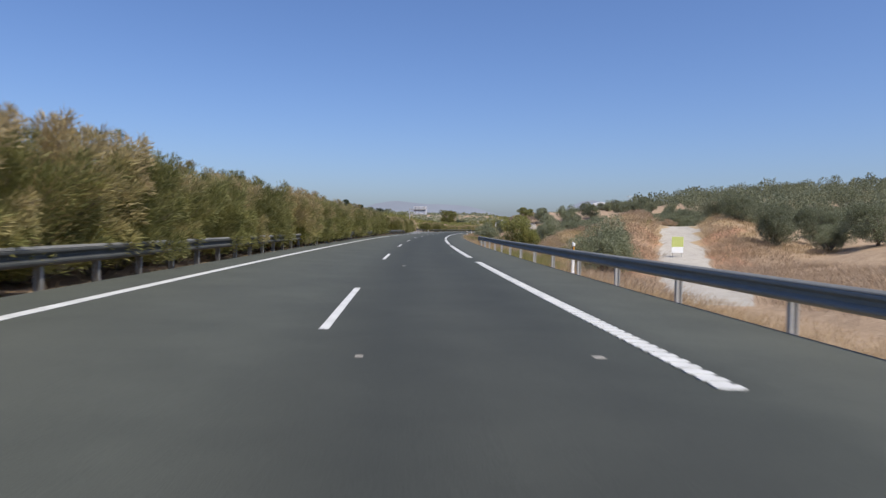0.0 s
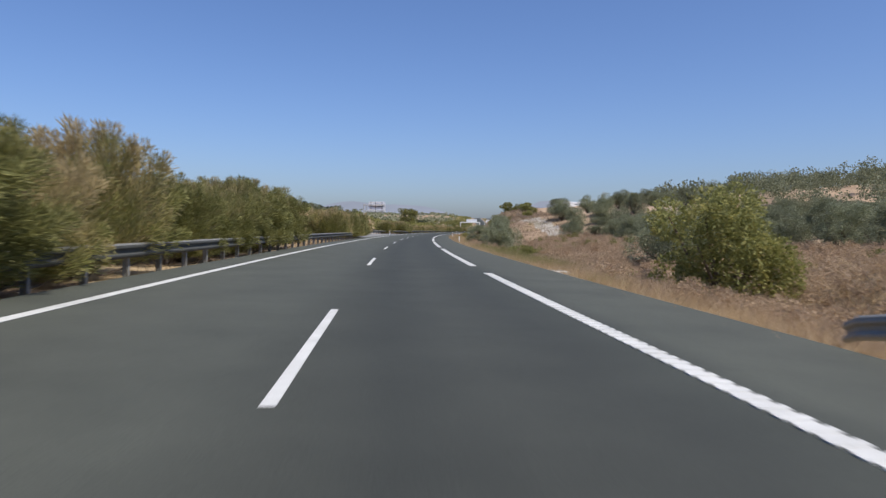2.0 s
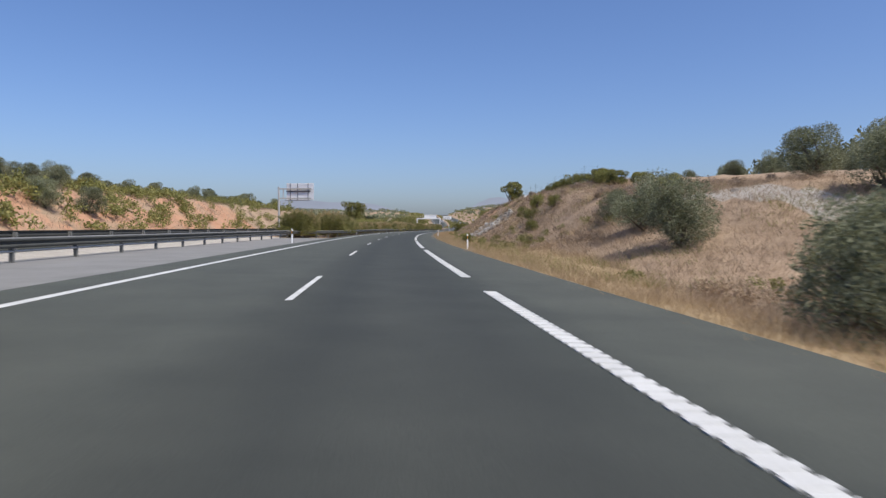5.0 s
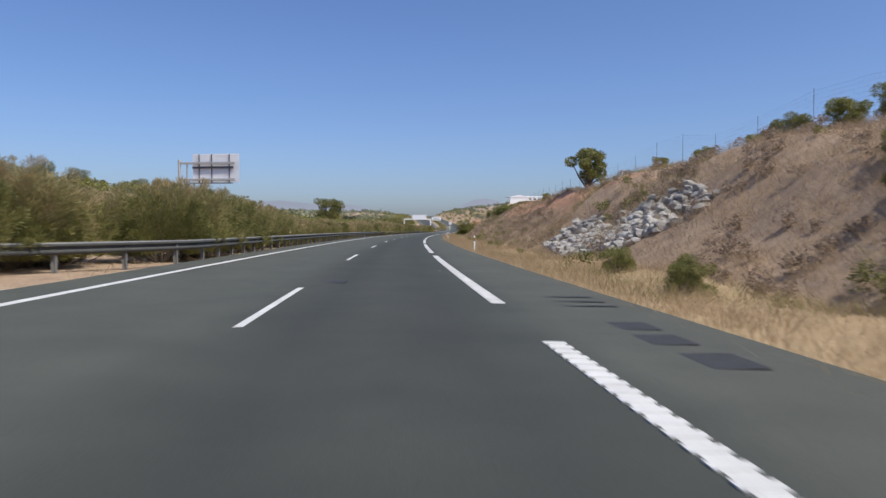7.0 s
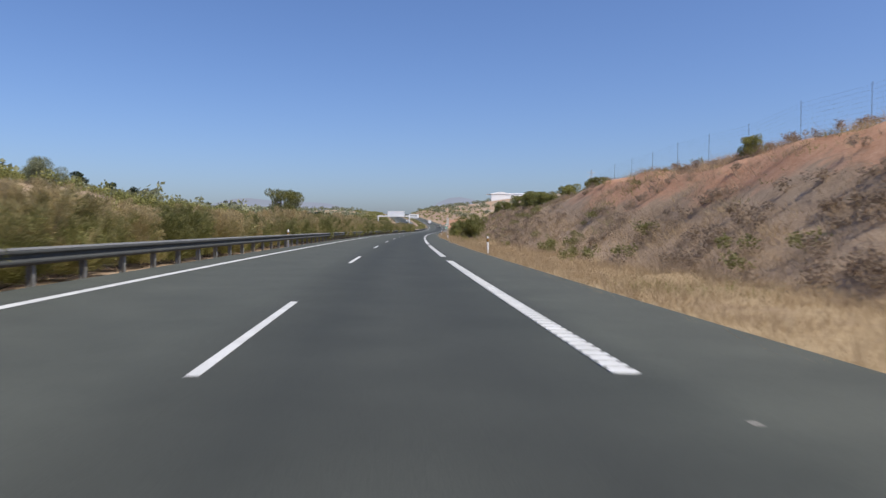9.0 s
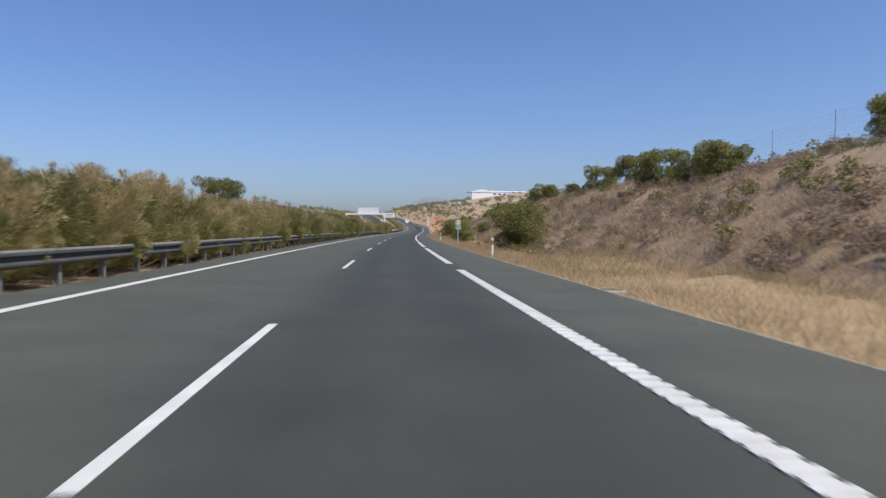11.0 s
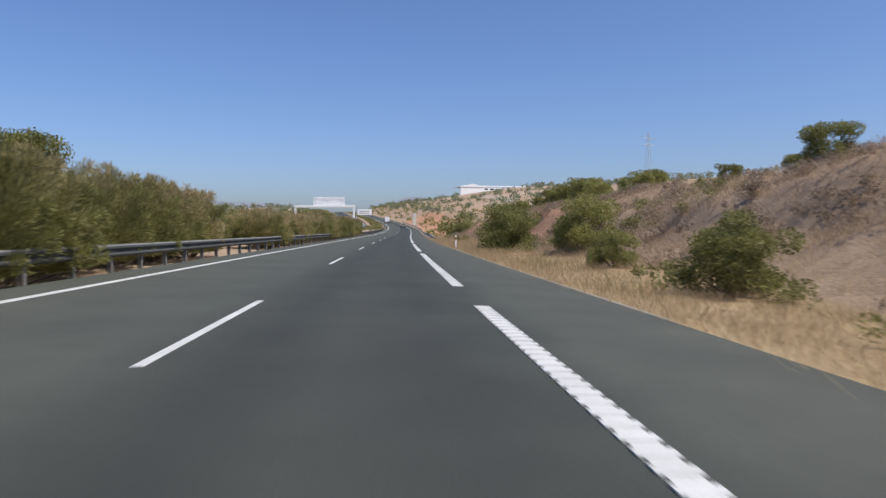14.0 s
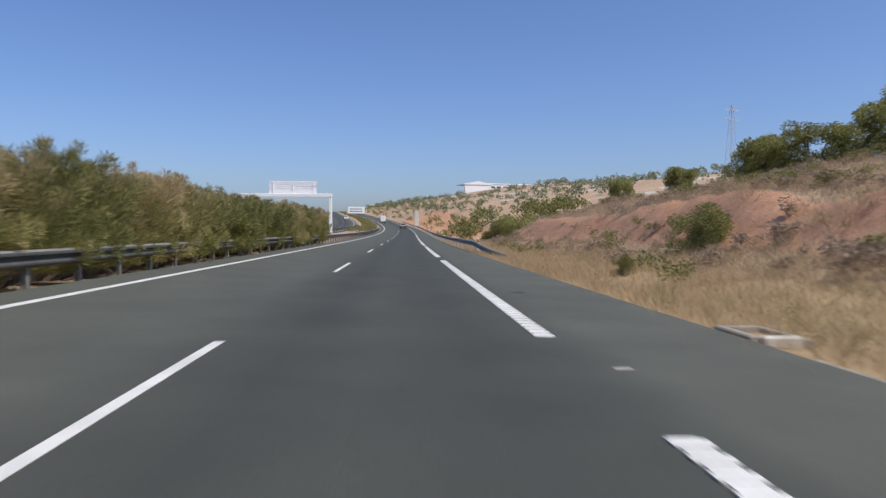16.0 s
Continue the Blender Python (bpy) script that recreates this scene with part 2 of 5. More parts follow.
M_AMBER = surface("amber_reflector", (0.60, 0.28, 0.02), (0.75, 0.36, 0.04), 4, 30, 0.3, bump=0.0)
M_CONCRETE = surface("pale_concrete", (0.40, 0.38, 0.34), (0.60, 0.57, 0.52), 2, 30, 0.9, world_space=True)
M_ROCK = surface("limestone_boulder", (0.20, 0.19, 0.175), (0.52, 0.50, 0.455), 2.2, 14, 0.9, bump=0.8, vary=0.2)
M_BARK = surface("grey_brown_bark", (0.09, 0.065, 0.045), (0.20, 0.155, 0.115), 4, 30, 0.9, bump=0.5)
M_GREEN = surface("green_sign_face", (0.0, 0.20, 0.135), (0.01, 0.26, 0.18), 2, 20, 0.4, bump=0.0)
M_RED = surface("red_sign_face", (0.60, 0.10, 0.04), (0.72, 0.14, 0.05), 2, 20, 0.4, bump=0.0)
M_SIGNWHITE = surface("white_sign_face", (0.76, 0.77, 0.77), (0.84, 0.84, 0.84), 2, 20, 0.4, bump=0.0)
M_CARWHITE = surface("white_car_paint", (0.74, 0.74, 0.74), (0.80, 0.80, 0.80), 1, 10, 0.25, bump=0.0)
M_CARSILVER = surface("pale_car_paint", (0.50, 0.52, 0.46), (0.56, 0.58, 0.52), 1, 10, 0.25, 0.3, 0.0)
M_GLASS = surface("dark_glazing", (0.015, 0.017, 0.02), (0.03, 0.033, 0.036), 1, 10, 0.08, bump=0.0)
M_RUBBER = surface("black_rubber", (0.012, 0.012, 0.012), (0.025, 0.025, 0.025), 6, 40, 0.8)
M_LAMP = surface("red_lamp_glass", (0.35, 0.01, 0.01), (0.5, 0.02, 0.02), 2, 20, 0.2, bump=0.0)
M_MESH = surface("green_wire", (0.10, 0.11, 0.11), (0.18, 0.19, 0.19), 2, 20, 0.5, 0.5)
M_ROOF = surface("white_sheet_metal", (0.70, 0.71, 0.72), (0.82, 0.82, 0.82), 0.05, 2, 0.5, bump=0.0)
M_TAMARISK = foliage("tamarisk_leaves", [(0.098, 0.108, 0.031), (0.205, 0.205, 0.061), (0.32, 0.292, 0.107)], (0.40, 0.31, 0.16), 0.27, 0.4, 0.13)
M_OLIVE = foliage("olive_leaves", [(0.105, 0.118, 0.062), (0.19, 0.205, 0.118), (0.30, 0.315, 0.20)], None, 0.1, 0.4)
M_FIG = foliage("broad_green_leaves", [(0.09, 0.100, 0.028), (0.20, 0.205, 0.062), (0.34, 0.32, 0.105)], (0.33, 0.27, 0.09), 0.3, 0.45)
M_PINE = foliage("dark_needles", [(0.014, 0.024, 0.012), (0.035, 0.052, 0.024), (0.07, 0.09, 0.04)], None, 0.1)
M_STRAW = foliage("dry_straw", [(0.31, 0.222, 0.126), (0.415, 0.302, 0.174), (0.53, 0.40, 0.24)], None, 0.2, 0.42)
M_BRUSH = foliage("dry_brushwood", [(0.20, 0.146, 0.100), (0.32, 0.236, 0.162), (0.45, 0.345, 0.24)], None, 0.2, 0.4)
M_DEAD = foliage("dead_twigs", [(0.23, 0.173, 0.124), (0.33, 0.252, 0.182), (0.44, 0.338, 0.245)], None, 0.2, 0.45)
M_DRYSHRUB = foliage("dry_tan_shrub", [(0.34, 0.24, 0.155), (0.45, 0.33, 0.215), (0.56, 0.42, 0.28)], None, 0.2, 0.5)
M_WEED = foliage("green_weeds", [(0.11, 0.115, 0.032), (0.20, 0.195, 0.062), (0.31, 0.285, 0.11)], None, 0.2, 0.4)


# ---- building helpers ----
def mesh_from(name, verts, faces, material):
    me = bpy.data.meshes.new(name)
    if isinstance(faces, np.ndarray):
        count, sides = faces.shape
        me.vertices.add(len(verts))
        me.vertices.foreach_set("co", np.asarray(verts, np.float32).ravel())
        me.loops.add(count * sides)
        me.loops.foreach_set("vertex_index", faces.astype(np.int32).ravel())
        me.polygons.add(count)
        me.polygons.foreach_set("loop_start", np.arange(0, count * sides, sides, dtype=np.int32))
        me.update(calc_edges=True)
    else:
        me.from_pydata([tuple(v) for v in np.asarray(verts, float).tolist()], [], faces)
    me.materials.append(material)
    return me


def part(name, shape, material=None, parent=None, label=""):
    """One mesh object from a bmesh or a ready mesh, under a thing or a part."""
    if isinstance(shape, bmesh.types.BMesh):
        me = bpy.data.meshes.new(name)
        shape.to_mesh(me)
        shape.free()
        me.materials.append(material)
    else:
        me = shape
    ob = new(name, me)
    if parent is not None:
        ob.parent = parent
    if label:
        tagged(ob, label)
    return ob


def box(bm, x0, x1, y0, y1, z0, z1, m=None, bevel=0.0):
    vs = [bm.verts.new((x, y, z)) for x in (x0, x1) for y in (y0, y1) for z in (z0, z1)]
    fs = [bm.faces.new([vs[i] for i in f]) for f in ((0, 1, 3, 2), (4, 6, 7, 5), (0, 4, 5, 1), (2, 3, 7, 6), (0, 2, 6, 4), (1, 5, 7, 3))]
    if bevel:
        es = list({e for f in fs for e in f.edges})
        out = bmesh.ops.bevel(bm, geom=es, offset=bevel, segments=1, affect="EDGES")
        vs = list({v for f in out["faces"] for v in f.verts} | {v for v in vs if v.is_valid})
    if m is not None:
        bmesh.ops.transform(bm, matrix=m, verts=[v for v in vs if v.is_valid])
    return bm


def boxed(x0, x1, y0, y1, z0, z1, bevel=0.0):
    return box(bmesh.new(), x0, x1, y0, y1, z0, z1, None, bevel)


def tube(bm, p0, p1, r0, r1=None, n=8):
    r1 = r0 if r1 is None else r1
    p0, p1 = Vector(p0), Vector(p1)
    d = (p1 - p0).normalized()
    a = d.orthogonal().normalized()
    b = d.cross(a)
    rings = []
    for p, r in ((p0, r0), (p1, r1)):
        rings.append([bm.verts.new(p + a * (r * math.cos(2 * math.pi * i / n)) + b * (r * math.sin(2 * math.pi * i / n))) for i in range(n)])
    for i in range(n):
        bm.faces.new((rings[0][i], rings[0][(i + 1) % n], rings[1][(i + 1) % n], rings[1][i]))
    bm.faces.new(rings[0][::-1])
    bm.faces.new(rings[1])
    return bm


def tubed(p0, p1, r0, r1=None, n=8):
    return tube(bmesh.new(), p0, p1, r0, r1, n)


def stand(s, u, h=0.0, spin=0.0):
    """Pose on the ground or road at s, u: local y runs along the road, local x to the right."""
    p = at(s, u, h)
    return pose(p[0], p[1], p[2], 0, 0, turn(s) + spin)


def thing(name, label, category, m, group=""):
    ob = new(name)
    ob.matrix_basis = m
    return tagged(ob, label, category, group)


def sweep(name, stations, section, material, closed=False):
    """A mesh that carries a cross-section of (u, h) points along the road."""
    n = len(section(stations[0]) if callable(section) else section)
    rows = [at(np.full(n, s), np.array([q[0] for q in sec]), np.array([q[1] for q in sec])) for s, sec in ((s, section(s) if callable(section) else section) for s in stations)]
    verts = np.concatenate(rows)
    faces = []
    for i in range(len(stations) - 1):
        for j in range(n if closed else n - 1):
            a, b = i * n + j, i * n + (j + 1) % n
            faces.append((a, b, b + n, a + n))
    if closed:
        faces.append(tuple(range(n))[::-1])
        faces.append(tuple(range(len(verts) - n, len(verts))))
    return mesh_from(name, verts, faces, material)


_table = np.random.RandomState(7).rand(256, 256)


def vnoise(x, y):
    """Smooth value noise, 0 to 1."""
    x, y = np.asarray(x, float), np.asarray(y, float)
    xi, yi = np.floor(x).astype(int), np.floor(y).astype(int)
    fx, fy = x - xi, y - yi
    fx, fy = fx * fx * (3 - 2 * fx), fy * fy * (3 - 2 * fy)
    t = lambda a, b: _table[a % 256, b % 256]
    return (t(xi, yi) * (1 - fx) + t(xi + 1, yi) * fx) * (1 - fy) + (t(xi, yi + 1) * (1 - fx) + t(xi + 1, yi + 1) * fx) * fy


# ---- ground ----
R_U = (6.0, 8, 11, 14, 16.2, 18, 22, 30, 60, 120, 300, 900)
FILL = (-0.27, -0.8, -1.7, -1.8, -1.65, -1.5, -1.0, -0.2, 3.0, 8, 20, 40)
FIELD = (-0.27, -0.6, -1.2, -1.2, -1.0, -0.7, 0.0, 0.6, 2.6, 7.0, 18, 40)
RISE = (-0.27, -0.4, -0.5, 0.8, 2.0, 2.9, 3.7, 4.3, 6.0, 9, 20, 40)
CUT = (-0.27, -0.35, -0.35, 1.5, 3.4, 4.7, 5.5, 6.2, 8, 11, 20, 40)
BACKCUT = (-0.27, -0.35, -0.35, 1.3, 2.9, 3.9, 4.6, 5.3, 8, 11, 20, 40)
LOWCUT = (-0.27, -0.4, -0.4, 0.4, 2.5, 2.9, 3.9, 4.8, 8, 14, 26, 40)
VALLEY = (-0.3, -1.0, -2.4, -3.0, -2.6, -2.0, -1.0, 2.0, 8, 16, 30, 45)
HILL = (-0.3, -0.4, 0.2, 1.2, 2.0, 2.6, 4, 6, 11, 18.5, 30, 45)
MIDCUT = (-0.27, -0.35, -0.35, 1.2, 2.8, 3.9, 4.8, 5.5, 8, 12, 22, 40)
R_S = (-80, 55, 85, 146, 168, 206, 285, 318, 350, 378, 410, 495, 545, 580, 700, 2600)
R_P = np.array([FILL, FILL, FIELD, FIELD, RISE, CUT, CUT, BACKCUT, BACKCUT, MIDCUT, LOWCUT, LOWCUT, VALLEY, VALLEY, HILL, HILL])
L_U = (-900, -400, -200, -80, -45, -34, -28, -25, -24.2, -23.4, -12.2, -11.2, -9, -6, -4.6)
L_FIELD = (25, 15, 11, 6.5, 2.6, 1.2, -0.1, 0.0, 0.0, -0.15, 0.05, 0.25, 0.0, -0.05, -0.02)
L_CUT = (30, 22, 15, 8.5, 6.4, 5.2, 0.6, 0.0, 0.0, -0.15, 0.05, 0.25, 0.0, -0.05, -0.02)
L_LOW = (30, 26, 20, 9, 4.6, 3.2, 0.5, 0.0, 0.0, -0.15, 0.05, 0.25, 0.0, -0.05, -0.02)
L_DIP = (14, 6, -2, -4, -4, -3, -1, -0.2, 0.0, -0.15, 0.05, 0.25, 0.0, -0.05, -0.02)
L_FLAT = (16, 9, 5, 1.5, 1.0, 0.8, 0.2, 0.0, 0.0, -0.15, 0.05, 0.25, 0.0, -0.05, -0.02)
L_S = (-80, 120, 150, 300, 360, 510, 580, 700, 2600)
L_P = np.array([L_FIELD, L_FIELD, L_CUT, L_CUT, L_LOW, L_LOW, L_DIP, L_FLAT, L_FLAT])


def _table_height(s, u, ss, uu, pp):
    cols = np.stack([np.interp(u, uu, row) for row in pp])
    k = np.clip(np.searchsorted(ss, s) - 1, 0, len(ss) - 2)
    a = np.asarray(ss, float)
    f = np.clip((s - a[k]) / (a[k + 1] - a[k]), 0, 1)
    f = f * f * (3 - 2 * f)
    j = np.arange(cols.shape[1])
    return cols[k, j] * (1 - f) + cols[k + 1, j] * f


def track_u(s):
    """Centre line of the pale farm track on the right."""
    return 13.0 + 0.335 * np.maximum(np.asarray(s, float) - 26, 0)


def ease(x, a, b):
    f = np.clip((x - a) / (b - a), 0, 1)
    return f * f * (3 - 2 * f)


def ground_h(s, u):
    """Ground level over the road's line, with its unevenness."""
    s, u = np.atleast_1d(np.asarray(s, float)), np.atleast_1d(np.asarray(u, float))
    s, u = np.broadcast_arrays(s, u)
    h = np.where(u > 0, _table_height(s.ravel(), u.ravel(), R_S, R_U, R_P).reshape(s.shape), _table_height(s.ravel(), u.ravel(), L_S, L_U, L_P).reshape(s.shape))
    away = np.clip(np.where(u > 0, (u - 7) / 5, np.where(u > -24, np.clip((np.minimum(-u - 4.8, u + 11.2)) / 2, 0, 1) * 0.2, (-u - 25) / 6)), 0, 1)
    rough = (vnoise(s / 9, u / 9) - 0.5) * 0.9 + (vnoise(s / 2.6 + 9, u / 2.6) - 0.5) * 0.45 + (vnoise(s / 0.9, u / 0.9 + 40) - 0.5) * 0.16
    wide = (vnoise(s / 70 + 3, u / 70 + 5) - 0.5) * np.clip((np.abs(u) - 30) / 60, 0, 1) * 7
    gully = (vnoise(s / 1.7, u / 2.4 + 60) - 0.5) * 0.4 * np.clip((u - 12.5) / 1.5, 0, 1) * np.clip((21 - u) / 2, 0, 1) * np.clip((s - 180) / 20, 0, 1)
    gully = gully + (vnoise(s / 0.8 + 5, u / 3.0) - 0.5) * 0.7 * ease(u, 13.2, 14.4) * (1 - ease(u, 16.4, 17.4)) * ease(s, 372, 384)
    # the farm track climbs between two low earth cuts
    d = np.abs(u - track_u(s))
    climb = np.interp(s, (26, 40, 52, 66, 80), (-1.5, -1.3, -0.5, 1.7, 2.2)) + ease(d, 1.8, 4.2) * 1.1 * ease(s, 44, 54) * (1 - ease(s, 70, 80))
    blend = ease(s, 26, 36) * (1 - ease(s, 68, 80)) * ease(u, 12.5, 16) * (1 - ease(u, 30, 44)) * np.where(u < track_u(s), 1 - 0.45 * ease(d, 5, 9), 1 - ease(d, 5, 12))
    h = h + (climb - h) * blend
    h = h + away * rough * (1 - 0.7 * (d < 1.8) * (s < 70)) + wide + gully
    return np.where((u > -4.6) & (u < 6.0), -0.35, np.where((u > -23.4) & (u < -12.2), -0.3, h))


def on_ground(s, u, spin=0.0, sink=0.0):
    return stand(s, u, float(ground_h(s, u)[0]) - sink, spin)


# ---- the ground sheet ----
def ground_sheet():
    ss = np.concatenate([np.arange(-60, 480, 1.25), np.arange(480, 760, 3.0), np.arange(760, 1300, 9.0), np.arange(1300, 2560, 40.0)])
    uu = np.concatenate([[-900, -650, -480, -400, -330, -270, -220, -180], np.arange(-150, -50, 7.0), np.arange(-50, -36, 2.0), np.arange(-36, -24.3, 0.9), [-24.2, -23.4, -23.3, -12.3, -12.2, -11.2, -10.5, -9.8, -9, -8.2, -7.4, -6.6, -6, -5.4, -4.9, -4.6, -4.5, 0, 5.9, 6.0, 6.3], np.arange(6.8, 24, 0.6), np.arange(24, 40, 1.5), np.arange(40, 130, 6.0), [135, 150, 170, 200, 240, 300, 370, 450, 560, 700, 850, 900]])
    S, U = np.meshgrid(ss, uu, indexing="ij")
    H = ground_h(S, U)
    P = at(S.ravel(), U.ravel(), H.ravel())
    n = len(uu)
    i, j = np.meshgrid(np.arange(len(ss) - 1), np.arange(n - 1), indexing="ij")
    a = (i * n + j).ravel()
    me = mesh_from("ground", P, np.stack([a, a + 1, a + 1 + n, a + n], 1), M_GROUND)
    # cover: red bare soil, green straw, blue pale gravel
    s, u = S.ravel(), U.ravel()
    up = np.clip((u - 12) / 3, 0, 1)
    red = np.where(u > 0, 0.18 * np.clip((u - 11) / 2, 0, 1) + 0.66 * up * np.clip((s - 225) / 15, 0, 1) * np.clip((310 - s) / 20, 0.15, 1) * np.clip((u - 14) / 3, 0, 1) * np.clip((24 - u) / 3, 0, 1), 0.0)
    red = np.where((u > 13.6) & (u < 16.9) & (s > 378), np.where(s > 428, 0.8, 0.4), red)
    red = np.where((u > 26), 0.34, red)
    red = np.where((u > 7) & (s < 60), np.where(u > 16, 0.3, 0.15), red)
    red = np.where((u < -25), np.where((s > 85) & (s < 262), 0.60, 0.12), red)
    straw = np.where((u > 5) & (u < 11.5), 0.8, np.where((u > 11.5) & (u < 26), 0.15, 0.35))
    straw = np.where((u < 0) & (u > -12), np.where((s > 68) & (s < 77) | (s > 91) & (s < 118), 1.0, 0.0), straw)
    straw = np.where((s > 425) & (u > 6) & (u < 13), 1.2, straw)
    # pale farm track on the right, gravelled crossing of the median
    d = np.abs(u - track_u(s))
    track = (d < 1.9) * (s < 68) * (s > 25) * 1.0
    track = np.maximum(track, (np.abs(u - (18.0 - 0.14 * (s - 80))) < 0.5) * (s > 70) * (s < 86) * 1.0)
    red = np.where((u > 7) & (u < 32) & (s > 72) & (s < 150), 0.02, red)
    red = np.where((d > 1.9) & (d < 5) & (s > 38) & (s < 60) & (u > 10), 0.62, red)
    straw = np.where((u > 12) & (u < 30) & (s > 56) & (s < 84), 0.9, straw)
    track = np.maximum(track, np.exp(-((u - (24.5 - 0.2 * (s - 140))) / 1.5) ** 2) * (s > 152) * (s < 174))
    blue = np.where(u > 0, 0.75 * (track > 0.4), np.where((u > -12) & (s > 133) & (s < 200), 0.85, 0.0))
    blue = np.where((s > 560) & (u > 40), np.where((vnoise(s / 6, u / 9) > 0.70), 0.7, 0.0), blue)
    red = np.where((s > 560) & (np.abs(u + 4) > 12), np.where(u > 0, 0.42, 0.2), red)
    straw = np.where((s > 560) & (np.abs(u + 4) > 12), 0.2, straw)
    blue = np.where((s > 900) & (u < -26) & (vnoise(s / 30 + 4, u / 16) > 0.66), 0.75, blue)
    red = np.where((s > 590) & (s < 720) & (u > 7) & (u < 24), 0.9, red)
    col = me.color_attributes.new("cover", "FLOAT_COLOR", "POINT")
    rgba = np.stack([red, straw, blue, np.ones_like(red)], 1).astype(np.float32)
    col.data.foreach_set("color", rgba.ravel())
    me.polygons.foreach_set("use_smooth", np.ones(len(me.polygons), bool))
    ob = new("ground", me)
    tagged(ob, "dry verges, earth banks and farmland with straw and reddish soil", "ground", kind="structure")
    return ob


ground = ground_sheet()


def far_plain():
    n = 48
    verts, faces = [(0, 300, -30)], []
    for r in (900, 2000, 4800):
        verts += [(r * math.cos(2 * math.pi * i / n), 300 + r * math.sin(2 * math.pi * i / n), -30) for i in range(n)]
    for i in range(n):
        faces.append((0, 1 + i, 1 + (i + 1) % n))
        for k in (0, 1):
            a, b = 1 + k * n + i, 1 + k * n + (i + 1) % n
            faces.append((a, a + n, b + n, b))
    return tagged(new("plain", mesh_from("plain", verts, faces, M_BRUSHLAND)), "distant scrubby farmland plain reaching the horizon", "ground", kind="structure")


M_BRUSHLAND = surface("far_scrubland", (0.07, 0.075, 0.035), (0.22, 0.19, 0.11), 0.02, 0.2, 0.95, bump=0.0, world_space=True)
far_plain()


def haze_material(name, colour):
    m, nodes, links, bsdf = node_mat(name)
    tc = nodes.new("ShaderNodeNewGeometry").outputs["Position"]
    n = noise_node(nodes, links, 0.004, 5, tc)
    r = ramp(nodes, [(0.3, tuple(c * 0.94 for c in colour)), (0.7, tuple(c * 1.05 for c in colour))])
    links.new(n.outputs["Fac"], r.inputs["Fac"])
    # Distance haze is put into the ridge's colour, which glows unlit by the sun.
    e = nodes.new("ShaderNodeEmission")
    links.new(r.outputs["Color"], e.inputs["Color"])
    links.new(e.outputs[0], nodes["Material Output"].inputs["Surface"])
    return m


def mountains(name, bearing0, bearing1, peaks, dist, colour, label, seed):
    """A far ridge: an uneven crest over a stretch of compass bearings (degrees right of the start's heading)."""
    n = 90
    verts, faces = [], []
    for i in range(n + 1):
        f = i / n
        b = radians(bearing0 + (bearing1 - bearing0) * f)
        deg = bearing0 + (bearing1 - bearing0) * f
        h = sum(hh * math.exp(-((deg - c) / w) ** 2) for c, w, hh in peaks) + 6 * float(vnoise(deg * 2.1 + seed, seed)) + 4 * float(vnoise(deg * 6.3 + seed, seed + 4))
        for k, (dd, zz) in enumerate(((0, -30), (250, h * 0.55), (420, h), (900, -30))):
            d = dist + dd
            verts.append((d * math.sin(b), d * math.cos(b), zz))
    for i in range(n):
        for k in range(3):
            a = i * 4 + k
            faces.append((a, a + 4, a + 5, a + 1))
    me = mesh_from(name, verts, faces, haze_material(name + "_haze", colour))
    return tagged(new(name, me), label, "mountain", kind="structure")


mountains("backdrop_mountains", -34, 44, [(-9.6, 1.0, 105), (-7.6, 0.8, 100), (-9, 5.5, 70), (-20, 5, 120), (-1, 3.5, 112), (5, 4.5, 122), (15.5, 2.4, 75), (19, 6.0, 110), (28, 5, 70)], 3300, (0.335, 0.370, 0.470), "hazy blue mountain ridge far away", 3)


# ---- carriageways ----
def strip_mesh(name, stations, uz, material):
    """A road surface with its cross position kept as UV."""
    n = len(uz)
    u = np.array([q[0] for q in uz])
    me = sweep(name, stations, uz, material)
    uv = me.uv_layers.new(name="UVMap")
    vi = np.zeros(len(me.loops), np.int32)
    me.loops.foreach_get("vertex_index", vi)
    fx = (u[vi % n] - u[0]) / (u[-1] - u[0])
    fy = np.array(stations)[vi // n] / 10
    uv.data.foreach_set("uv", np.stack([fx, fy], 1).astype(np.float32).ravel())
    return me


FAR_S = list(np.arange(-60, 600, 3.0)) + list(np.arange(600, 1400, 12.0))
EDGE_L, EDGE_R = -4.6, 6.0
road = tagged(new("road", strip_mesh("road", FAR_S, [(EDGE_L, -0.5), (EDGE_L, -CROSSFALL * EDGE_L)] + [(q, -CROSSFALL * q) for q in (-3, 0, 3, 4.5)] + [(EDGE_R, -CROSSFALL * EDGE_R), (EDGE_R + 0.04, -0.5)], M_ASPHALT)), "two-lane asphalt motorway carriageway with a paler hard shoulder", "road", kind="structure")


def opp_z(u):
    return 0.33 + 0.02 * (u + 12.2)


road_opp = tagged(new("road_opposite", strip_mesh("road_opposite", FAR_S, [(-23.6, -0.5), (-23.6, opp_z(-23.6)), (-18, opp_z(-18)), (-12.1, opp_z(-12.1)), (-12.05, -0.5)], M_ASPHALT)), "opposite asphalt carriageway beyond the planted median", "road", kind="structure")

LANE_W = 3.523


def flat_strip(name, s0, s1, u, w, lift, parent, material=M_PAINT, step=4.0, zf=None):
    """A thin painted or laid strip, 6 mm proud, following the road."""
    zf = zf or (lambda q: -CROSSFALL * q)
    k = max(2, int(abs(s1 - s0) / step) + 2)
    st = np.linspace(s0, s1, k)
    sec = lambda s: [(u - w / 2, zf(u) + 0.001), (u - w / 2, zf(u) + lift), (u + w / 2, zf(u) + lift), (u + w / 2, zf(u) + 0.001)]
    return part(name, sweep(name, list(st), sec, material), parent=parent)


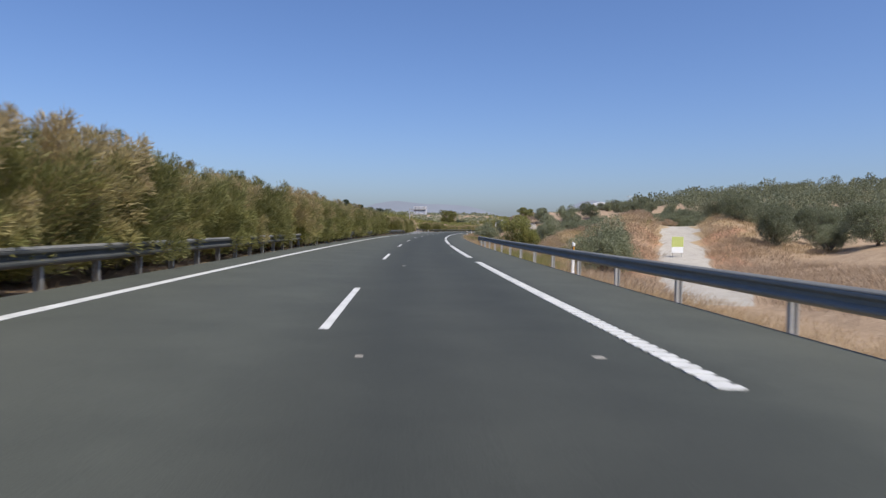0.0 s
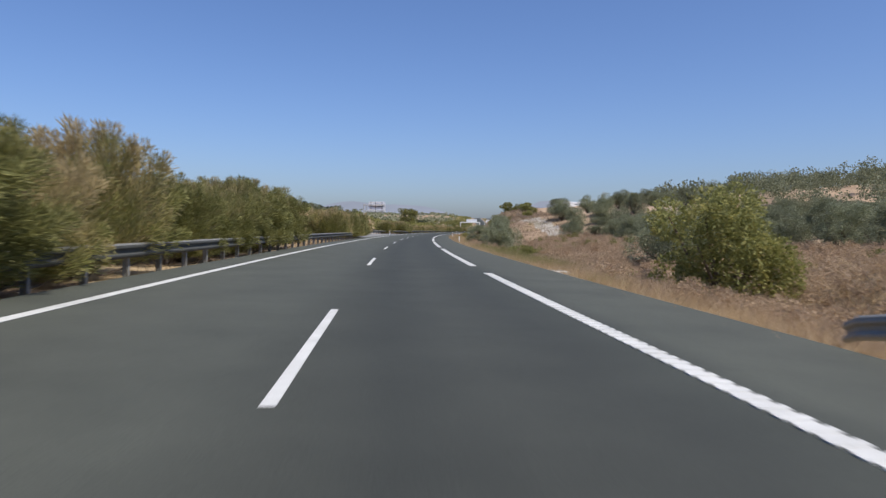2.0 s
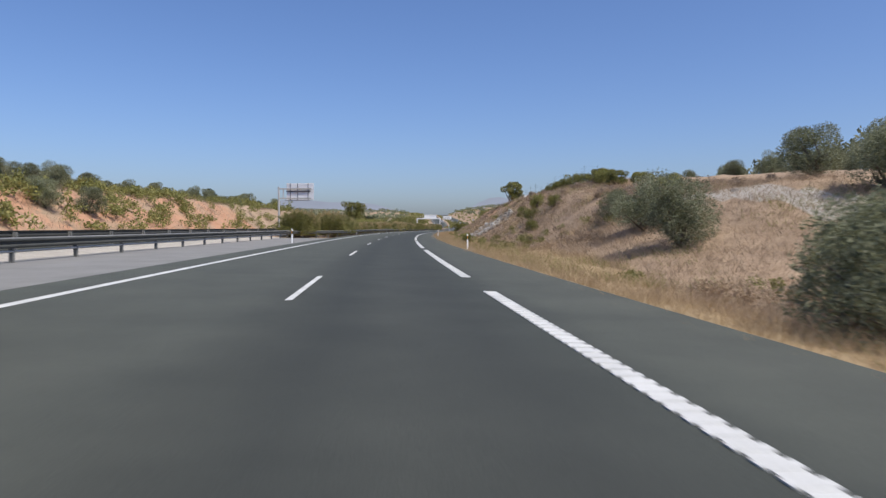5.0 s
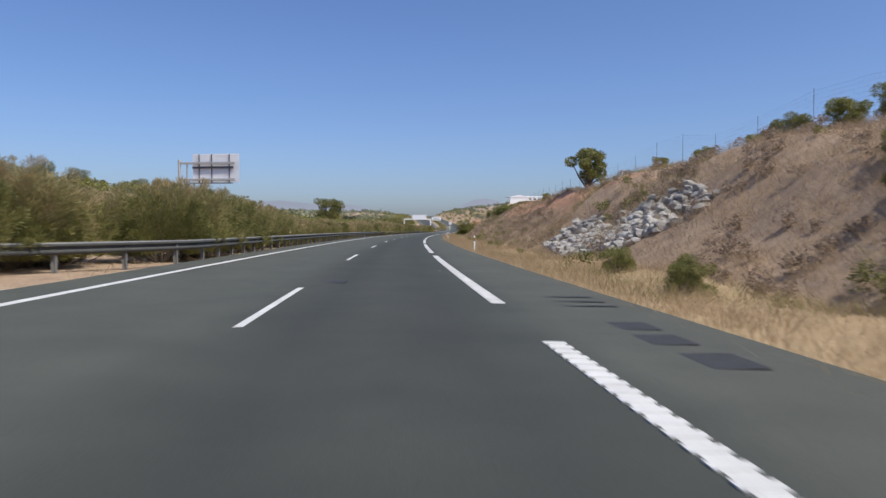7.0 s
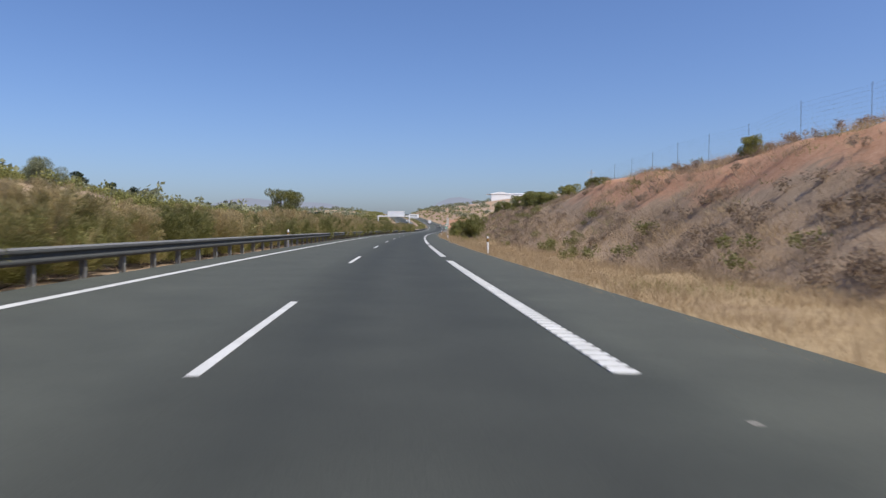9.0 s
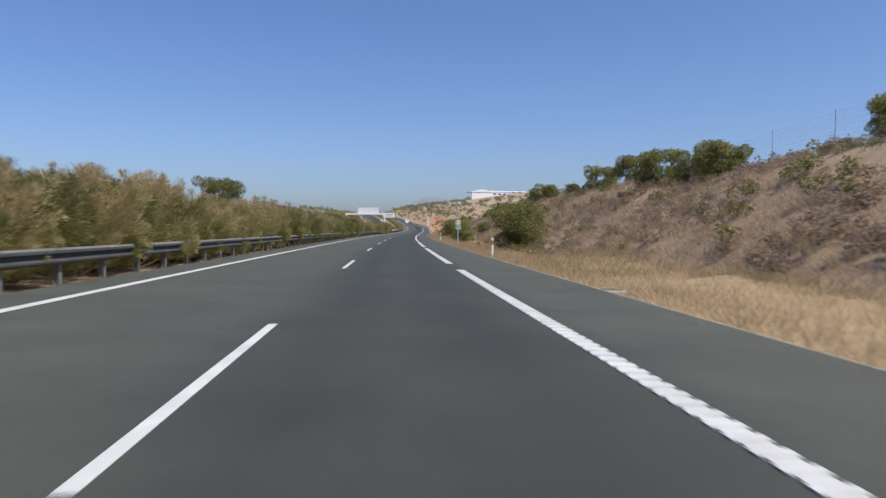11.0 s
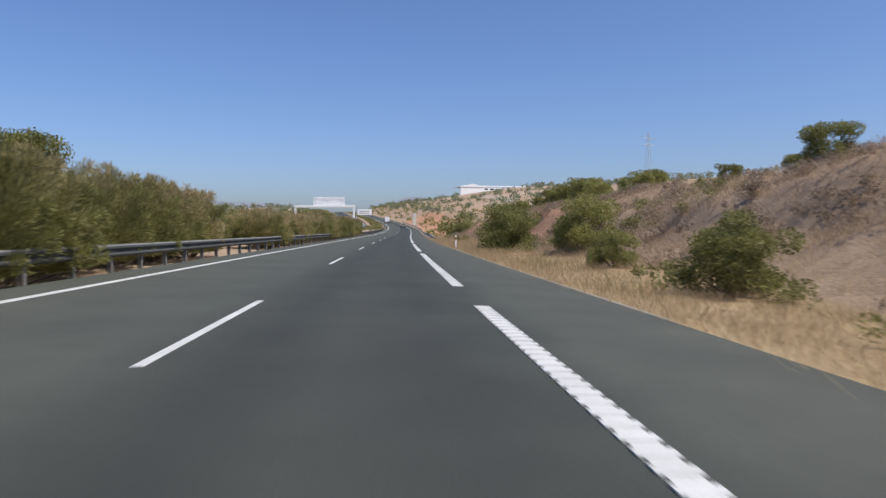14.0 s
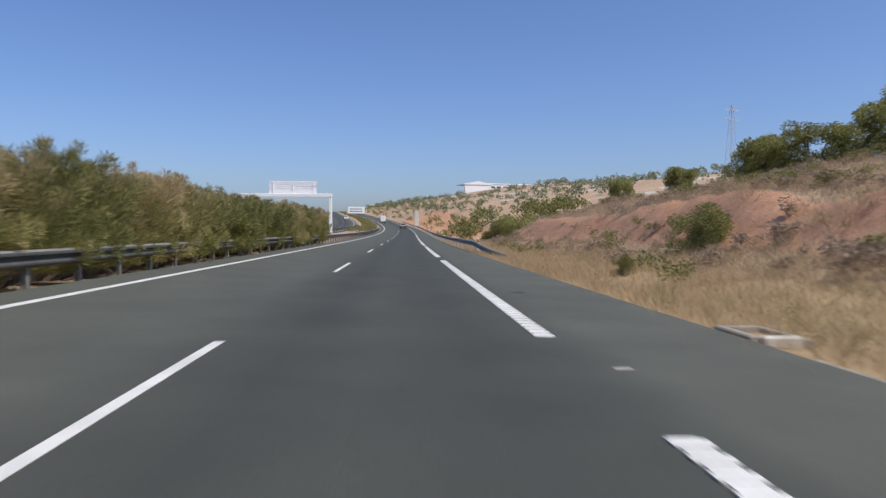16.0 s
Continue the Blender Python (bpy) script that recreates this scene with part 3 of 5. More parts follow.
flat_strip("edge_line", -40, 1150, -LANE_W, 0.2, 0.006, road, step=5)
for k in range(-3, 66):
    s0 = 7.504 + 16.944 * k
    flat_strip("lane_dash", s0, s0 + 5.25, 0.0, 0.11, 0.006, road)


def ribbed_dash(s0, s1):
    """Right edge line: a broad painted bar with raised cross ribs."""
    st, sec = [], {}
    base = np.arange(s0, s1 + 0.01, 0.3)
    verts, faces = [], []
    u0, u1 = LANE_W - 0.11, LANE_W + 0.11

    def block(a, b, ua, ub, z):
        i = len(verts)
        for s in (a, b):
            for uq in (ua, ub):
                for zz in (0.001, z):
                    verts.append(at(s, uq, -CROSSFALL * uq + zz))
        faces.extend([(i, i + 1, i + 3, i + 2), (i + 4, i + 6, i + 7, i + 5), (i, i + 4, i + 5, i + 1), (i + 2, i + 3, i + 7, i + 6), (i + 1, i + 5, i + 7, i + 3)])

    for a in np.arange(s0, s1 - 0.1, 4.0):
        block(a, min(a + 4.0, s1), u0 + 0.02, u1 - 0.02, 0.005)
    if s0 < 520:
        for a in np.arange(s0 + 0.02, s1 - 0.15, 0.27):
            block(a, a + 0.14, u0 - 0.02, u1 + 0.01, 0.014)
    return part("edge_dash", mesh_from("edge_dash", verts, faces, M_PAINT), parent=road)


for k in range(-2, 42):
    s0 = 5.062 + 24 * k
    ribbed_dash(s0, s0 + 20.2)
for u in (-12.9, -22.3):
    flat_strip("edge_line", -40, 1150, u, 0.18, 0.006, road_opp, zf=opp_z, step=6)
for k in range(-2, 62):
    flat_strip("lane_dash", 3 + 17 * k, 8.2 + 17 * k, -16.6, 0.11, 0.006, road_opp, zf=opp_z)

M_KERB = surface("dusty_concrete", (0.16, 0.15, 0.13), (0.36, 0.34, 0.30), 0.8, 20, 0.9, world_space=True)
# tar repairs on the hard shoulder
for s, u, w, l in ((194.6, 4.85, 0.66, 0.7), (193.5, 4.8, 0.7, 0.72), (192.25, 4.85, 0.75, 0.8), (200.9, 0.5, 0.5, 0.9)):
    flat_strip("tar_patch", s - l / 2, s + l / 2, u, w, 0.005, road, M_PATCH)
for s in (196.9, 197.6, 198.4):
    flat_strip("tar_seam", s - 0.07, s + 0.07, 4.75, 1.5, 0.005, road, M_PATCH)
# pale worn flecks on the tarmac
for s, u, w, l in ((6.3, 2.8, 0.11, 0.16), (6.0, 0.5, 0.07, 0.12), (34.6, 3.0, 0.1, 0.14), (33.0, 1.9, 0.05, 0.1), (99.6, 3.85, 0.12, 0.12), (99.9, -1.1, 0.07, 0.12), (101.0, 0.45, 0.09, 0.25), (435.3, 3.85, 0.16, 0.12), (411.4, 3.85, 0.14, 0.16), (243.6, 3.85, 0.07, 0.07), (20.8, 0.8, 0.1, 0.3), (218.5, -0.2, 0.04, 0.1), (45.4, -1.0, 0.07, 0.15), (205.8, 3.1, 0.05, 0.1)):
    flat_strip("paint_fleck", s - l / 2, s + l / 2, u, w, 0.004, road, M_KERB)
flat_strip("tar_patch", 442.8, 443.1, 4.2, 0.3, 0.005, road, M_PATCH)
# pale concrete gutter along the shoulder
for s0, s1 in ((296, 346), (384, 436)):
    flat_strip("gutter", s0, s1, 6.08, 0.10, 0.012, ground, surface("earthy_gutter", (0.13, 0.115, 0.09), (0.33, 0.29, 0.23), 0.7, 12, 0.95, world_space=True), zf=lambda q: -0.19)
# paved crossing of the median
flat_strip("crossing_pavement", 136, 198, -8.3, 7.2, 0.02, ground, surface("pale_worn_tarmac", (0.16, 0.155, 0.145), (0.24, 0.235, 0.22), 0.6, 30, 0.9, world_space=True), zf=lambda q: 0.07)


def drain_inlet(s, u, level=-0.28):
    t = thing("drain_inlet", "pale concrete drain inlet with an earthy gap beside the shoulder", "drain", stand(s, u, level))
    part("sill", boxed(-0.22, -0.10, -0.5, 0.5, -0.1, 0.05, 0.02), M_KERB, t)
    part("cheek", boxed(-0.10, 0.42, 0.40, 0.50, -0.12, 0.04, 0.015), M_KERB, t)
    part("cheek", boxed(-0.10, 0.42, -0.62, -0.44, -0.12, 0.05, 0.02), M_CONCRETE, t)
    part("back_sill", boxed(0.42, 0.52, -0.62, 0.50, -0.12, 0.02, 0.015), M_KERB, t)
    part("apron", boxed(-0.10, 0.42, -0.44, 0.40, -0.14, -0.05), M_GROUND, t)


for s, u in ((77.4, 6.35), (175.5, 6.35), (308.0, 6.35)):
    drain_inlet(s, u)
drain_inlet(438.0, 6.42, -0.22)


# ---- guard rails ----
W_RAIL = [(0.0, 0.0), (0.045, 0.02), (0.075, 0.055), (0.075, 0.085), (0.012, 0.13), (0.012, 0.18), (0.075, 0.225), (0.075, 0.255), (0.045, 0.29), (0.0, 0.31)]


def guard_rail(name, label, s0, s1, u_of, side, base, post_step=4.0, dip_start=False, dip_end=False, steel=None, post_steel=None):
    """A W-beam on posts. side: +1 shows its face to larger u. base(s): level of its foot."""
    t = thing(name, label, "guard rail", Matrix.Identity(4))
    st = list(np.arange(s0, s1, 2.0)) + [s1]

    def drop(s):
        d = 0.0
        if dip_start:
            d = max(d, 1 - (s - s0) / 7.0)
        if dip_end:
            d = max(d, 1 - (s1 - s) / 4.0)
        return max(0.0, min(1.0, d)) ** 1.4

    def section(s):
        z = base(s) + 0.41 - 0.60 * drop(s)
        u = u_of(s) - side * 1.0 * drop(s) ** 2
        front = [(u + side * x, z + y) for x, y in W_RAIL]
        back = [(u + side * (x - 0.006), z + y) for x, y in W_RAIL[::-1]]
        return front + back

    # Strip added along the top edge, coloured as if catching the high sun.
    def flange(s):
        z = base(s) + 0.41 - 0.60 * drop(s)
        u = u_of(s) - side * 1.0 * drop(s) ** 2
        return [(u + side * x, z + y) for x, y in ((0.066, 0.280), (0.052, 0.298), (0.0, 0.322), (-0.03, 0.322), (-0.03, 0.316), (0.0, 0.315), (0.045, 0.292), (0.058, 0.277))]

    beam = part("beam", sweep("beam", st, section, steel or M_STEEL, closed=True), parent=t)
    part("top_flange", sweep("top_flange", st, flange, M_ZINC, closed=True), parent=beam, label="galvanised top edge with sunlight put into its colour")
    me = None
    for s in np.arange(s0 + 1.0, s1, post_step):
        d = drop(s)
        if d > 0.35:
            continue
        if me is None:
            bm = bmesh.new()
            box(bm, -0.055, 0.055, -0.012, 0.012, -0.35, 0.68)
            box(bm, -0.06, -0.04, -0.05, 0.05, -0.35, 0.68)
            box(bm, 0.04, 0.06, -0.05, 0.05, -0.35, 0.68)
            p = part("post", bm, post_steel or M_SHADEDPOST, t)
            me = p.data
        else:
            p = new("post", me)
            p.parent = t
        p.matrix_basis = stand(s, u_of(s) - side * (0.085 + 1.0 * d ** 2), base(s) - 0.5 * d)
    return t


med = lambda s: 0.05
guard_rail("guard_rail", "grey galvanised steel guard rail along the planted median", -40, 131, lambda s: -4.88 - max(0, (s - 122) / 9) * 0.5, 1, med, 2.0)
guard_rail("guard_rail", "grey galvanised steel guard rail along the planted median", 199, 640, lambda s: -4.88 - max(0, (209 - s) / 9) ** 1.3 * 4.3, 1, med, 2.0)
barrier = guard_rail("guard_rail", "galvanised steel barrier with a lower tube closing the median crossing", 136, 202, lambda s: -9.3, 1, lambda s: 0.1, 4.0)
part("lower_tube", sweep("lower_tube", list(np.arange(136, 203, 3.0)), [(-9.36 + 0.035 * math.cos(a), 0.42 + 0.035 * math.sin(a)) for a in np.linspace(0, 5.5, 8)], M_POST, True), parent=barrier)
part("end_box", boxed(-0.2, 0.2, -0.45, 0.45, -0.1, 0.85, 0.03), M_STEEL, barrier).matrix_basis = stand(202.3, -9.35, 0.08)
guard_rail("guard_rail", "grey galvanised steel guard rail beside the opposite carriageway", -40, 640, lambda s: -11.5, -1, lambda s: 0.28)
guard_rail("guard_rail", "grey galvanised steel guard rail bent to the ground at its end", -40, 63.0, lambda s: 6.25, -1, lambda s: -0.2, dip_end=True, steel=M_BRIGHTENED, post_steel=M_POST)
guard_rail("guard_rail", "grey galvanised steel guard rail rising from the dry verge", 464, 700, lambda s: 6.25, -1, lambda s: -0.2, dip_start=True, steel=M_BRIGHTENED, post_steel=M_POST)


# ---- delineators ----
def make_delineator():
    t = thing("delineator", "white plastic marker post with a black band and amber reflector", "marker post", Matrix.Identity(4), "marker posts along the motorway")
    bm = bmesh.new()
    for z0, z1 in ((-0.1, 0.70),):
        box(bm, -0.051, 0.051, -0.045, 0.045, z0, z1, None, 0.02)
    part("shaft", bm, M_WHITE, t)
    part("band", boxed(-0.052, 0.052, -0.046, 0.046, 0.70, 0.90, 0.019), M_BLACK, t, "black band")
    part("reflector", boxed(-0.025, 0.025, -0.054, -0.045, 0.73, 0.88, 0.004), M_AMBER, t, "amber reflector")
    bm = boxed(-0.051, 0.051, -0.045, 0.045, 0.90, 1.06, 0.02)
    for v in bm.verts:
        if v.co.z > 1.0 and v.co.x > 0:
            v.co.z -= 0.045
    part("cap", bm, M_WHITE, t)
    return t


marker = make_delineator()
RIGHT_MARKS = (23.4, 131.0, 175.6, 229.0, 277.5, 327.0, 375.7, 424.35, 473, 522, 571)
marker.matrix_basis = stand(RIGHT_MARKS[1], 6.5, -0.30)
for i, s in enumerate(RIGHT_MARKS):
    if i != 1:
        copy_thing(marker, stand(s, 6.5 if s not in (23.4, 473, 522, 571) else 6.7, -0.30, random.uniform(-4, 4)) @ pose(0, 0, 0, 0, random.uniform(-2.5, 2.5), 0))
for s in (45.0, 178.0, 228.5, 279.5, 328.0, 376.0, 477.0, 526.0):
    copy_thing(marker, stand(s, -5.08, 0.0, random.uniform(-4, 4)) @ pose(0, 0, 0, 0, random.uniform(-2, 2), 0))


# ---- signs ----
def text_part(name, body, size, m, material, parent):
    cu = bpy.data.curves.new(name, "FONT")
    cu.body, cu.size, cu.extrude, cu.align_x, cu.align_y = body, size, 0.002, "CENTER", "CENTER"
    tmp = bpy.data.objects.new(name, cu)
    me = bpy.data.meshes.new_from_object(tmp)
    bpy.data.objects.remove(tmp)
    me.materials.clear()
    me.materials.append(material)
    ob = part(name, me, parent=parent)
    ob.matrix_basis = m
    return ob


def kilometre_sign(s, u):
    t = thing("kilometre_sign", "green and red kilometre sign on a galvanised post", "road sign", stand(s, u, -0.35, 17))
    part("post", box(bmesh.new(), -0.04, 0.04, 0.0, 0.05, -0.2, 2.370, None, 0.006), M_POST, t)
    x, y = 0.25, -0.012
    part("plate", boxed(-x, x, y, 0.0, 1.59, 2.39, 0.005), M_SIGNWHITE, t, "white-edged backing plate")
    part("top_band", boxed(-x + 0.03, x - 0.03, y - 0.004, y, 2.200, 2.360), M_GREEN, t, "green band")
    part("red_band", boxed(-x + 0.03, x - 0.03, y - 0.004, y, 2.030, 2.175), M_RED, t, "red band")
    part("number_panel", boxed(-x + 0.03, x - 0.03, y - 0.004, y, 1.620, 2.005), M_GREEN, t, "green panel")
    up = Matrix.Rotation(radians(90), 4, "X")
    text_part("figures", "244", 0.18, Matrix.Translation((0, y - 0.006, 1.710)) @ up, M_SIGNWHITE, t)
    part("caption_bar", boxed(-0.09, 0.09, y - 0.008, y - 0.004, 1.865, 1.920), M_SIGNWHITE, t, "white bar of small writing")
    for z, w in ((2.280, 0.11), (2.100, 0.14)):
        part("caption_bar", boxed(-w, w, y - 0.008, y - 0.004, z - 0.03, z + 0.03), M_SIGNWHITE, t, "white bar of small writing")


kilometre_sign(354.5, 7.05)


def ribbed_panel(parent, x0, x1, z0, z1, rib=0.175):
    """Sign seen from behind: stacked aluminium planks with stiffeners."""
    k = int(round((z1 - z0) / rib))
    h = (z1 - z0) / k
    for i in range(k):
        bm = bmesh.new()
        box(bm, x0, x1, -0.01, 0.01, z0 + i * h + 0.004, z0 + (i + 1) * h - 0.004)
        box(bm, x0, x1, -0.035, -0.01, z0 + i * h + 0.02, z0 + i * h + 0.05)
        part("plank", bm, M_ALU, parent)


def cantilever_sign(s, u):
    g = float(ground_h(s, u)[0])
    t = thing("cantilever_sign", "grey ribbed back of a large road sign on a cantilever mast", "road sign", stand(s, u, g, -9))
    part("mast", tubed((0, 0, -0.3), (0, 0, 9.0 - g), 0.22, 0.17, 12), M_POST, t)
    part("base_plate", boxed(-0.45, 0.45, -0.45, 0.45, -0.25, 0.06, 0.02), M_CONCRETE, t)
    for z in (8.6 - g, 6.75 - g):
        part("arm", boxed(0.0, 6.6, -0.12, 0.12, z - 0.12, z + 0.12, 0.02), M_POST, t)
    part("strut", boxed(0.85, 0.99, -0.08, 0.08, 6.7 - g, 8.6 - g), M_POST, t)
    panel = part("panel", boxed(1.5, 7.0, 0.28, 0.31, 6.45 - g, 9.65 - g), M_SIGNWHITE, t)
    ribbed_panel(panel, 1.5, 7.0, 6.45 - g, 9.65 - g, 0.2)
    for p in panel.children:
        p.location.y = 0.26
    for x in (2.3, 3.8, 5.9):
        part("stiffener", boxed(x - 0.05, x + 0.05, 0.12, 0.22, 6.35 - g, 9.6 - g), M_FRAME, t, "dark steel stiffener")
    part("catwalk", boxed(1.5, 6.4, -0.5, 0.1, 6.28 - g, 6.36 - g, 0.01), M_FRAME, t, "dark steel catwalk")
    part("lamp_bar", boxed(1.5, 6.4, 0.08, 0.14, 8.0 - g, 8.22 - g, 0.01), M_FRAME, t)


cantilever_sign(263.5, -24.4)


def small_sign(s, u, w, h, z):
    g = float(ground_h(s, u)[0])
    t = thing("traffic_sign", "pale back of a small rectangular traffic sign on a post", "road sign", stand(s, u, g))
    part("post", boxed(-0.04, 0.04, 0, 0.05, -0.2, z + h), M_POST, t)
    part("plate", boxed(-w / 2, w / 2, -0.014, 0.0, z, z + h, 0.004), M_ALU, t)
    part("cross_rib", boxed(-w / 2, w / 2, -0.03, -0.014, z + h * 0.48, z + h * 0.54), M_FRAME, t)
    part("centre_rib", boxed(-0.03, 0.03, -0.034, -0.014, z, z + h), M_POST, t)


small_sign(150, -26.0, 1.15, 1.5, 1.8)


def gantry(s):
    t = thing("sign_gantry", "white steel gantry with the grey back of a wide motorway sign", "sign gantry", stand(s, -10.1, 0.1))
    for x in (0.0, -13.8):
        part("leg", boxed(x - 0.22, x + 0.22, -0.22, 0.22, -0.2, 6.5, 0.03), M_WHITE, t)
    part("beam", boxed(-14.05, 0.25, -0.28, 0.28, 6.05, 6.6, 0.03), M_WHITE, t)
    panel = part("panel", boxed(-9.6, -2.2, 0.42, 0.45, 6.3, 8.6), M_SIGNWHITE, t)
    ribbed_panel(panel, -9.6, -2.2, 6.3, 8.6, 0.3)
    for p in panel.children:
        p.location.y = 0.40
    for x in (-9.0, -5.9, -2.7):
        part("stiffener", boxed(x - 0.06, x + 0.06, 0.28, 0.36, 6.1, 8.5), M_ALU, t)


gantry(536)


def far_sign(s, u, w, h, z):
    t = thing("direction_sign", "large white overhead road sign beside the opposite carriageway", "road sign", stand(s, u, 0.1))
    part("mast", tubed((0, 0, -0.3), (0, 0, z + h), 0.2, 0.16, 10), M_POST, t)
    part("face", boxed(0.5, 0.5 + w, -0.05, 0.0, z, z + h, 0.01), M_SIGNWHITE, t)
    for k in range(2):
        part("caption_bar", boxed(1.2, w - 0.6, -0.056, -0.05, z + h * (0.25 + 0.35 * k), z + h * (0.38 + 0.35 * k)), M_FRAME, t)
    part("arm", boxed(0.0, 0.5 + w * 0.8, 0.0, 0.16, z + h * 0.5 - 0.1, z + h * 0.5 + 0.1), M_POST, t)


far_sign(717, -15.0, 7.0, 2.8, 3.2)
# ---- plants ----
def leaf_cloud(rng, centres, radii, count, length, width, lift=0.3, shell=0.55, out=0.6):
    """Diamond leaves scattered through overlapping clumps; returns vertices and faces."""
    centres, radii = np.asarray(centres, float), np.asarray(radii, float)
    vol = radii.prod(1) ** (2 / 3)
    k = rng.choice(len(centres), count, p=vol / vol.sum())
    d = rng.normal(size=(count, 3))
    d /= np.linalg.norm(d, axis=1)[:, None]
    r = shell + (1 - shell) * rng.rand(count) ** 0.6
    r *= 0.86 + 0.28 * rng.rand(count)
    c = centres[k] + d * radii[k] * r[:, None]
    c[:, 2] = np.maximum(c[:, 2], 0.05)
    axis = d * out + rng.normal(size=(count, 3)) * 0.55 + np.array([0, 0, lift])
    axis /= np.linalg.norm(axis, axis=1)[:, None]
    side = np.cross(axis, rng.normal(size=(count, 3)))
    side /= np.linalg.norm(side, axis=1)[:, None]
    ln, wd = length * (0.6 + 0.8 * rng.rand(count))[:, None], width * (0.6 + 0.8 * rng.rand(count))[:, None]
    v = np.stack([c - axis * ln / 2, c + side * wd / 2, c + axis * ln / 2, c - side * wd / 2], 1).reshape(-1, 3)
    return v, np.arange(count * 4).reshape(-1, 4)


def stems(bm, rng, base, tips, r0, bend=0.15):
    for tip in tips:
        p, q = Vector(base), Vector(tip)
        mid = p.lerp(q, 0.5) + Vector(rng.normal(size=3) * bend)
        tube(bm, p, mid, r0, r0 * 0.65, 6)
        tube(bm, mid, q, r0 * 0.65, r0 * 0.2, 5)


def tamarisk_meshes(seed, height, spread):
    """Feathery shrub: arching plumes of fine sprays on thin stems, hanging over a bare dark base."""
    rng = np.random.RandomState(seed)
    n, per = 84, 560
    a, q = rng.rand(n) * 6.283, rng.rand(n) ** 0.5
    low = rng.rand(n) < 0.42
    q = np.where(low, 0.75 + 0.25 * q, q)
    top = height * np.where(low, 0.20 + 0.38 * rng.rand(n), (0.80 + 0.20 * rng.rand(n)) * (1 - 0.20 * q ** 2))
    tip = np.c_[np.cos(a) * q * spread, np.sin(a) * q * spread, top]
    root = np.c_[tip[:, :2] * 0.22, np.full(n, -0.05)]
    mid = np.c_[tip[:, :2] * np.where(low, 0.55, 0.50)[:, None], top * np.where(low, 0.78, 0.58)]
    k = np.repeat(np.arange(n), per)
    f = (0.30 + 0.72 * rng.rand(n * per) ** 0.8)[:, None]
    c = root[k] * (1 - f) ** 2 + 2 * mid[k] * f * (1 - f) + tip[k] * f ** 2
    way = 2 * (mid[k] - root[k]) * (1 - f) + 2 * (tip[k] - mid[k]) * f
    way /= np.linalg.norm(way, axis=1)[:, None]
    d = rng.normal(size=(n * per, 3))
    d -= way * (d * way).sum(1)[:, None]
    c = c + d * (0.08 + 0.22 * np.sin(np.clip((1.04 - f) * 1.9, 0, 1.57)))
    c[:, 2] = np.maximum(c[:, 2], 0.36 + 0.25 * rng.rand(n * per))
    axis = way * 0.9 + d * 0.38 + np.array([0, 0, 0.12]) + rng.normal(size=c.shape) * 0.16
    axis /= np.linalg.norm(axis, axis=1)[:, None]
    side = np.cross(axis, rng.normal(size=c.shape))
    side /= np.linalg.norm(side, axis=1)[:, None]
    ln, wd = 0.19 * (0.6 + 0.8 * rng.rand(n * per))[:, None], 0.021 * (0.6 + 0.8 * rng.rand(n * per))[:, None]
    v = np.stack([c - axis * ln / 2, c + side * wd / 2, c + axis * ln / 2, c - side * wd / 2], 1).reshape(-1, 3)
    bm = bmesh.new()
    stems(bm, rng, (0, 0, -0.1), tip[:18] * 0.85, 0.035)
    return bm, mesh_from("crown", v, np.arange(n * per * 4).reshape(-1, 4), M_TAMARISK)


def olive_meshes(seed, height, spread, leaves=3000, mat=None, clear=0.28, leaf=(0.17, 0.075), lobes=16):
    """Tree with a short forked trunk and a lobed, gappy crown."""
    rng = np.random.RandomState(seed)
    cen, rad, tips = [], [], []
    for i in range(lobes):
        a, q = rng.rand() * 6.283, rng.rand() ** 0.5 * spread * (0.72 if lobes < 22 else 0.86)
        z = height * (clear + (1 - clear) * (0.18 + 0.64 * rng.rand()))
        k = 1 - 0.5 * max(0, (z / height - 0.6) / 0.4)
        x, y = q * k * math.cos(a), q * k * math.sin(a)
        w = spread * (0.26 + 0.20 * rng.rand()) * (1.0 if lobes < 22 else 0.84)
        cen.append((x, y, z))
        rad.append((w, w, w * 0.85))
        tips.append((x, y, z))
    v, f = leaf_cloud(rng, cen, rad, leaves, leaf[0], leaf[1], 0.1, 0.5, 0.5)
    bm = bmesh.new()
    fork = (rng.normal() * 0.1, rng.normal() * 0.1, height * max(clear, 0.03) * 0.8)
    tube(bm, (0, 0, -0.2), fork, height * 0.055, height * 0.04, 8)
    stems(bm, rng, fork, tips[:9], height * 0.025)
    return bm, mesh_from("crown", v, f, mat or M_OLIVE)


def plant(name, label, category, group, meshes, m):
    t = thing(name, label, category, m, group)
    bm, crown = meshes
    part("trunk", bm, M_BARK, t)
    part("crown", crown, parent=t)
    return t


def scatter_copies(kinds, places):
    """Places: (s, u, scale). The first use of each kind moves the original."""
    used = set()
    for s, u, k in places:
        i = random.randrange(len(kinds))
        m = on_ground(s, u, random.uniform(0, 360), 0.05) @ Matrix.Diagonal((k, k, k * random.uniform(0.9, 1.1), 1))
        if i in used:
            ob = copy_thing(kinds[i], m)
        else:
            ob = kinds[i]
            used.add(i)
        ob.matrix_basis = m
    for i, kd in enumerate(kinds):
        if i not in used and places:
            s, u, k = places[i % len(places)]
            kd.matrix_basis = on_ground(s + 0.9, u + 0.4, 40 * i) @ Matrix.Diagonal((k, k, k, 1))


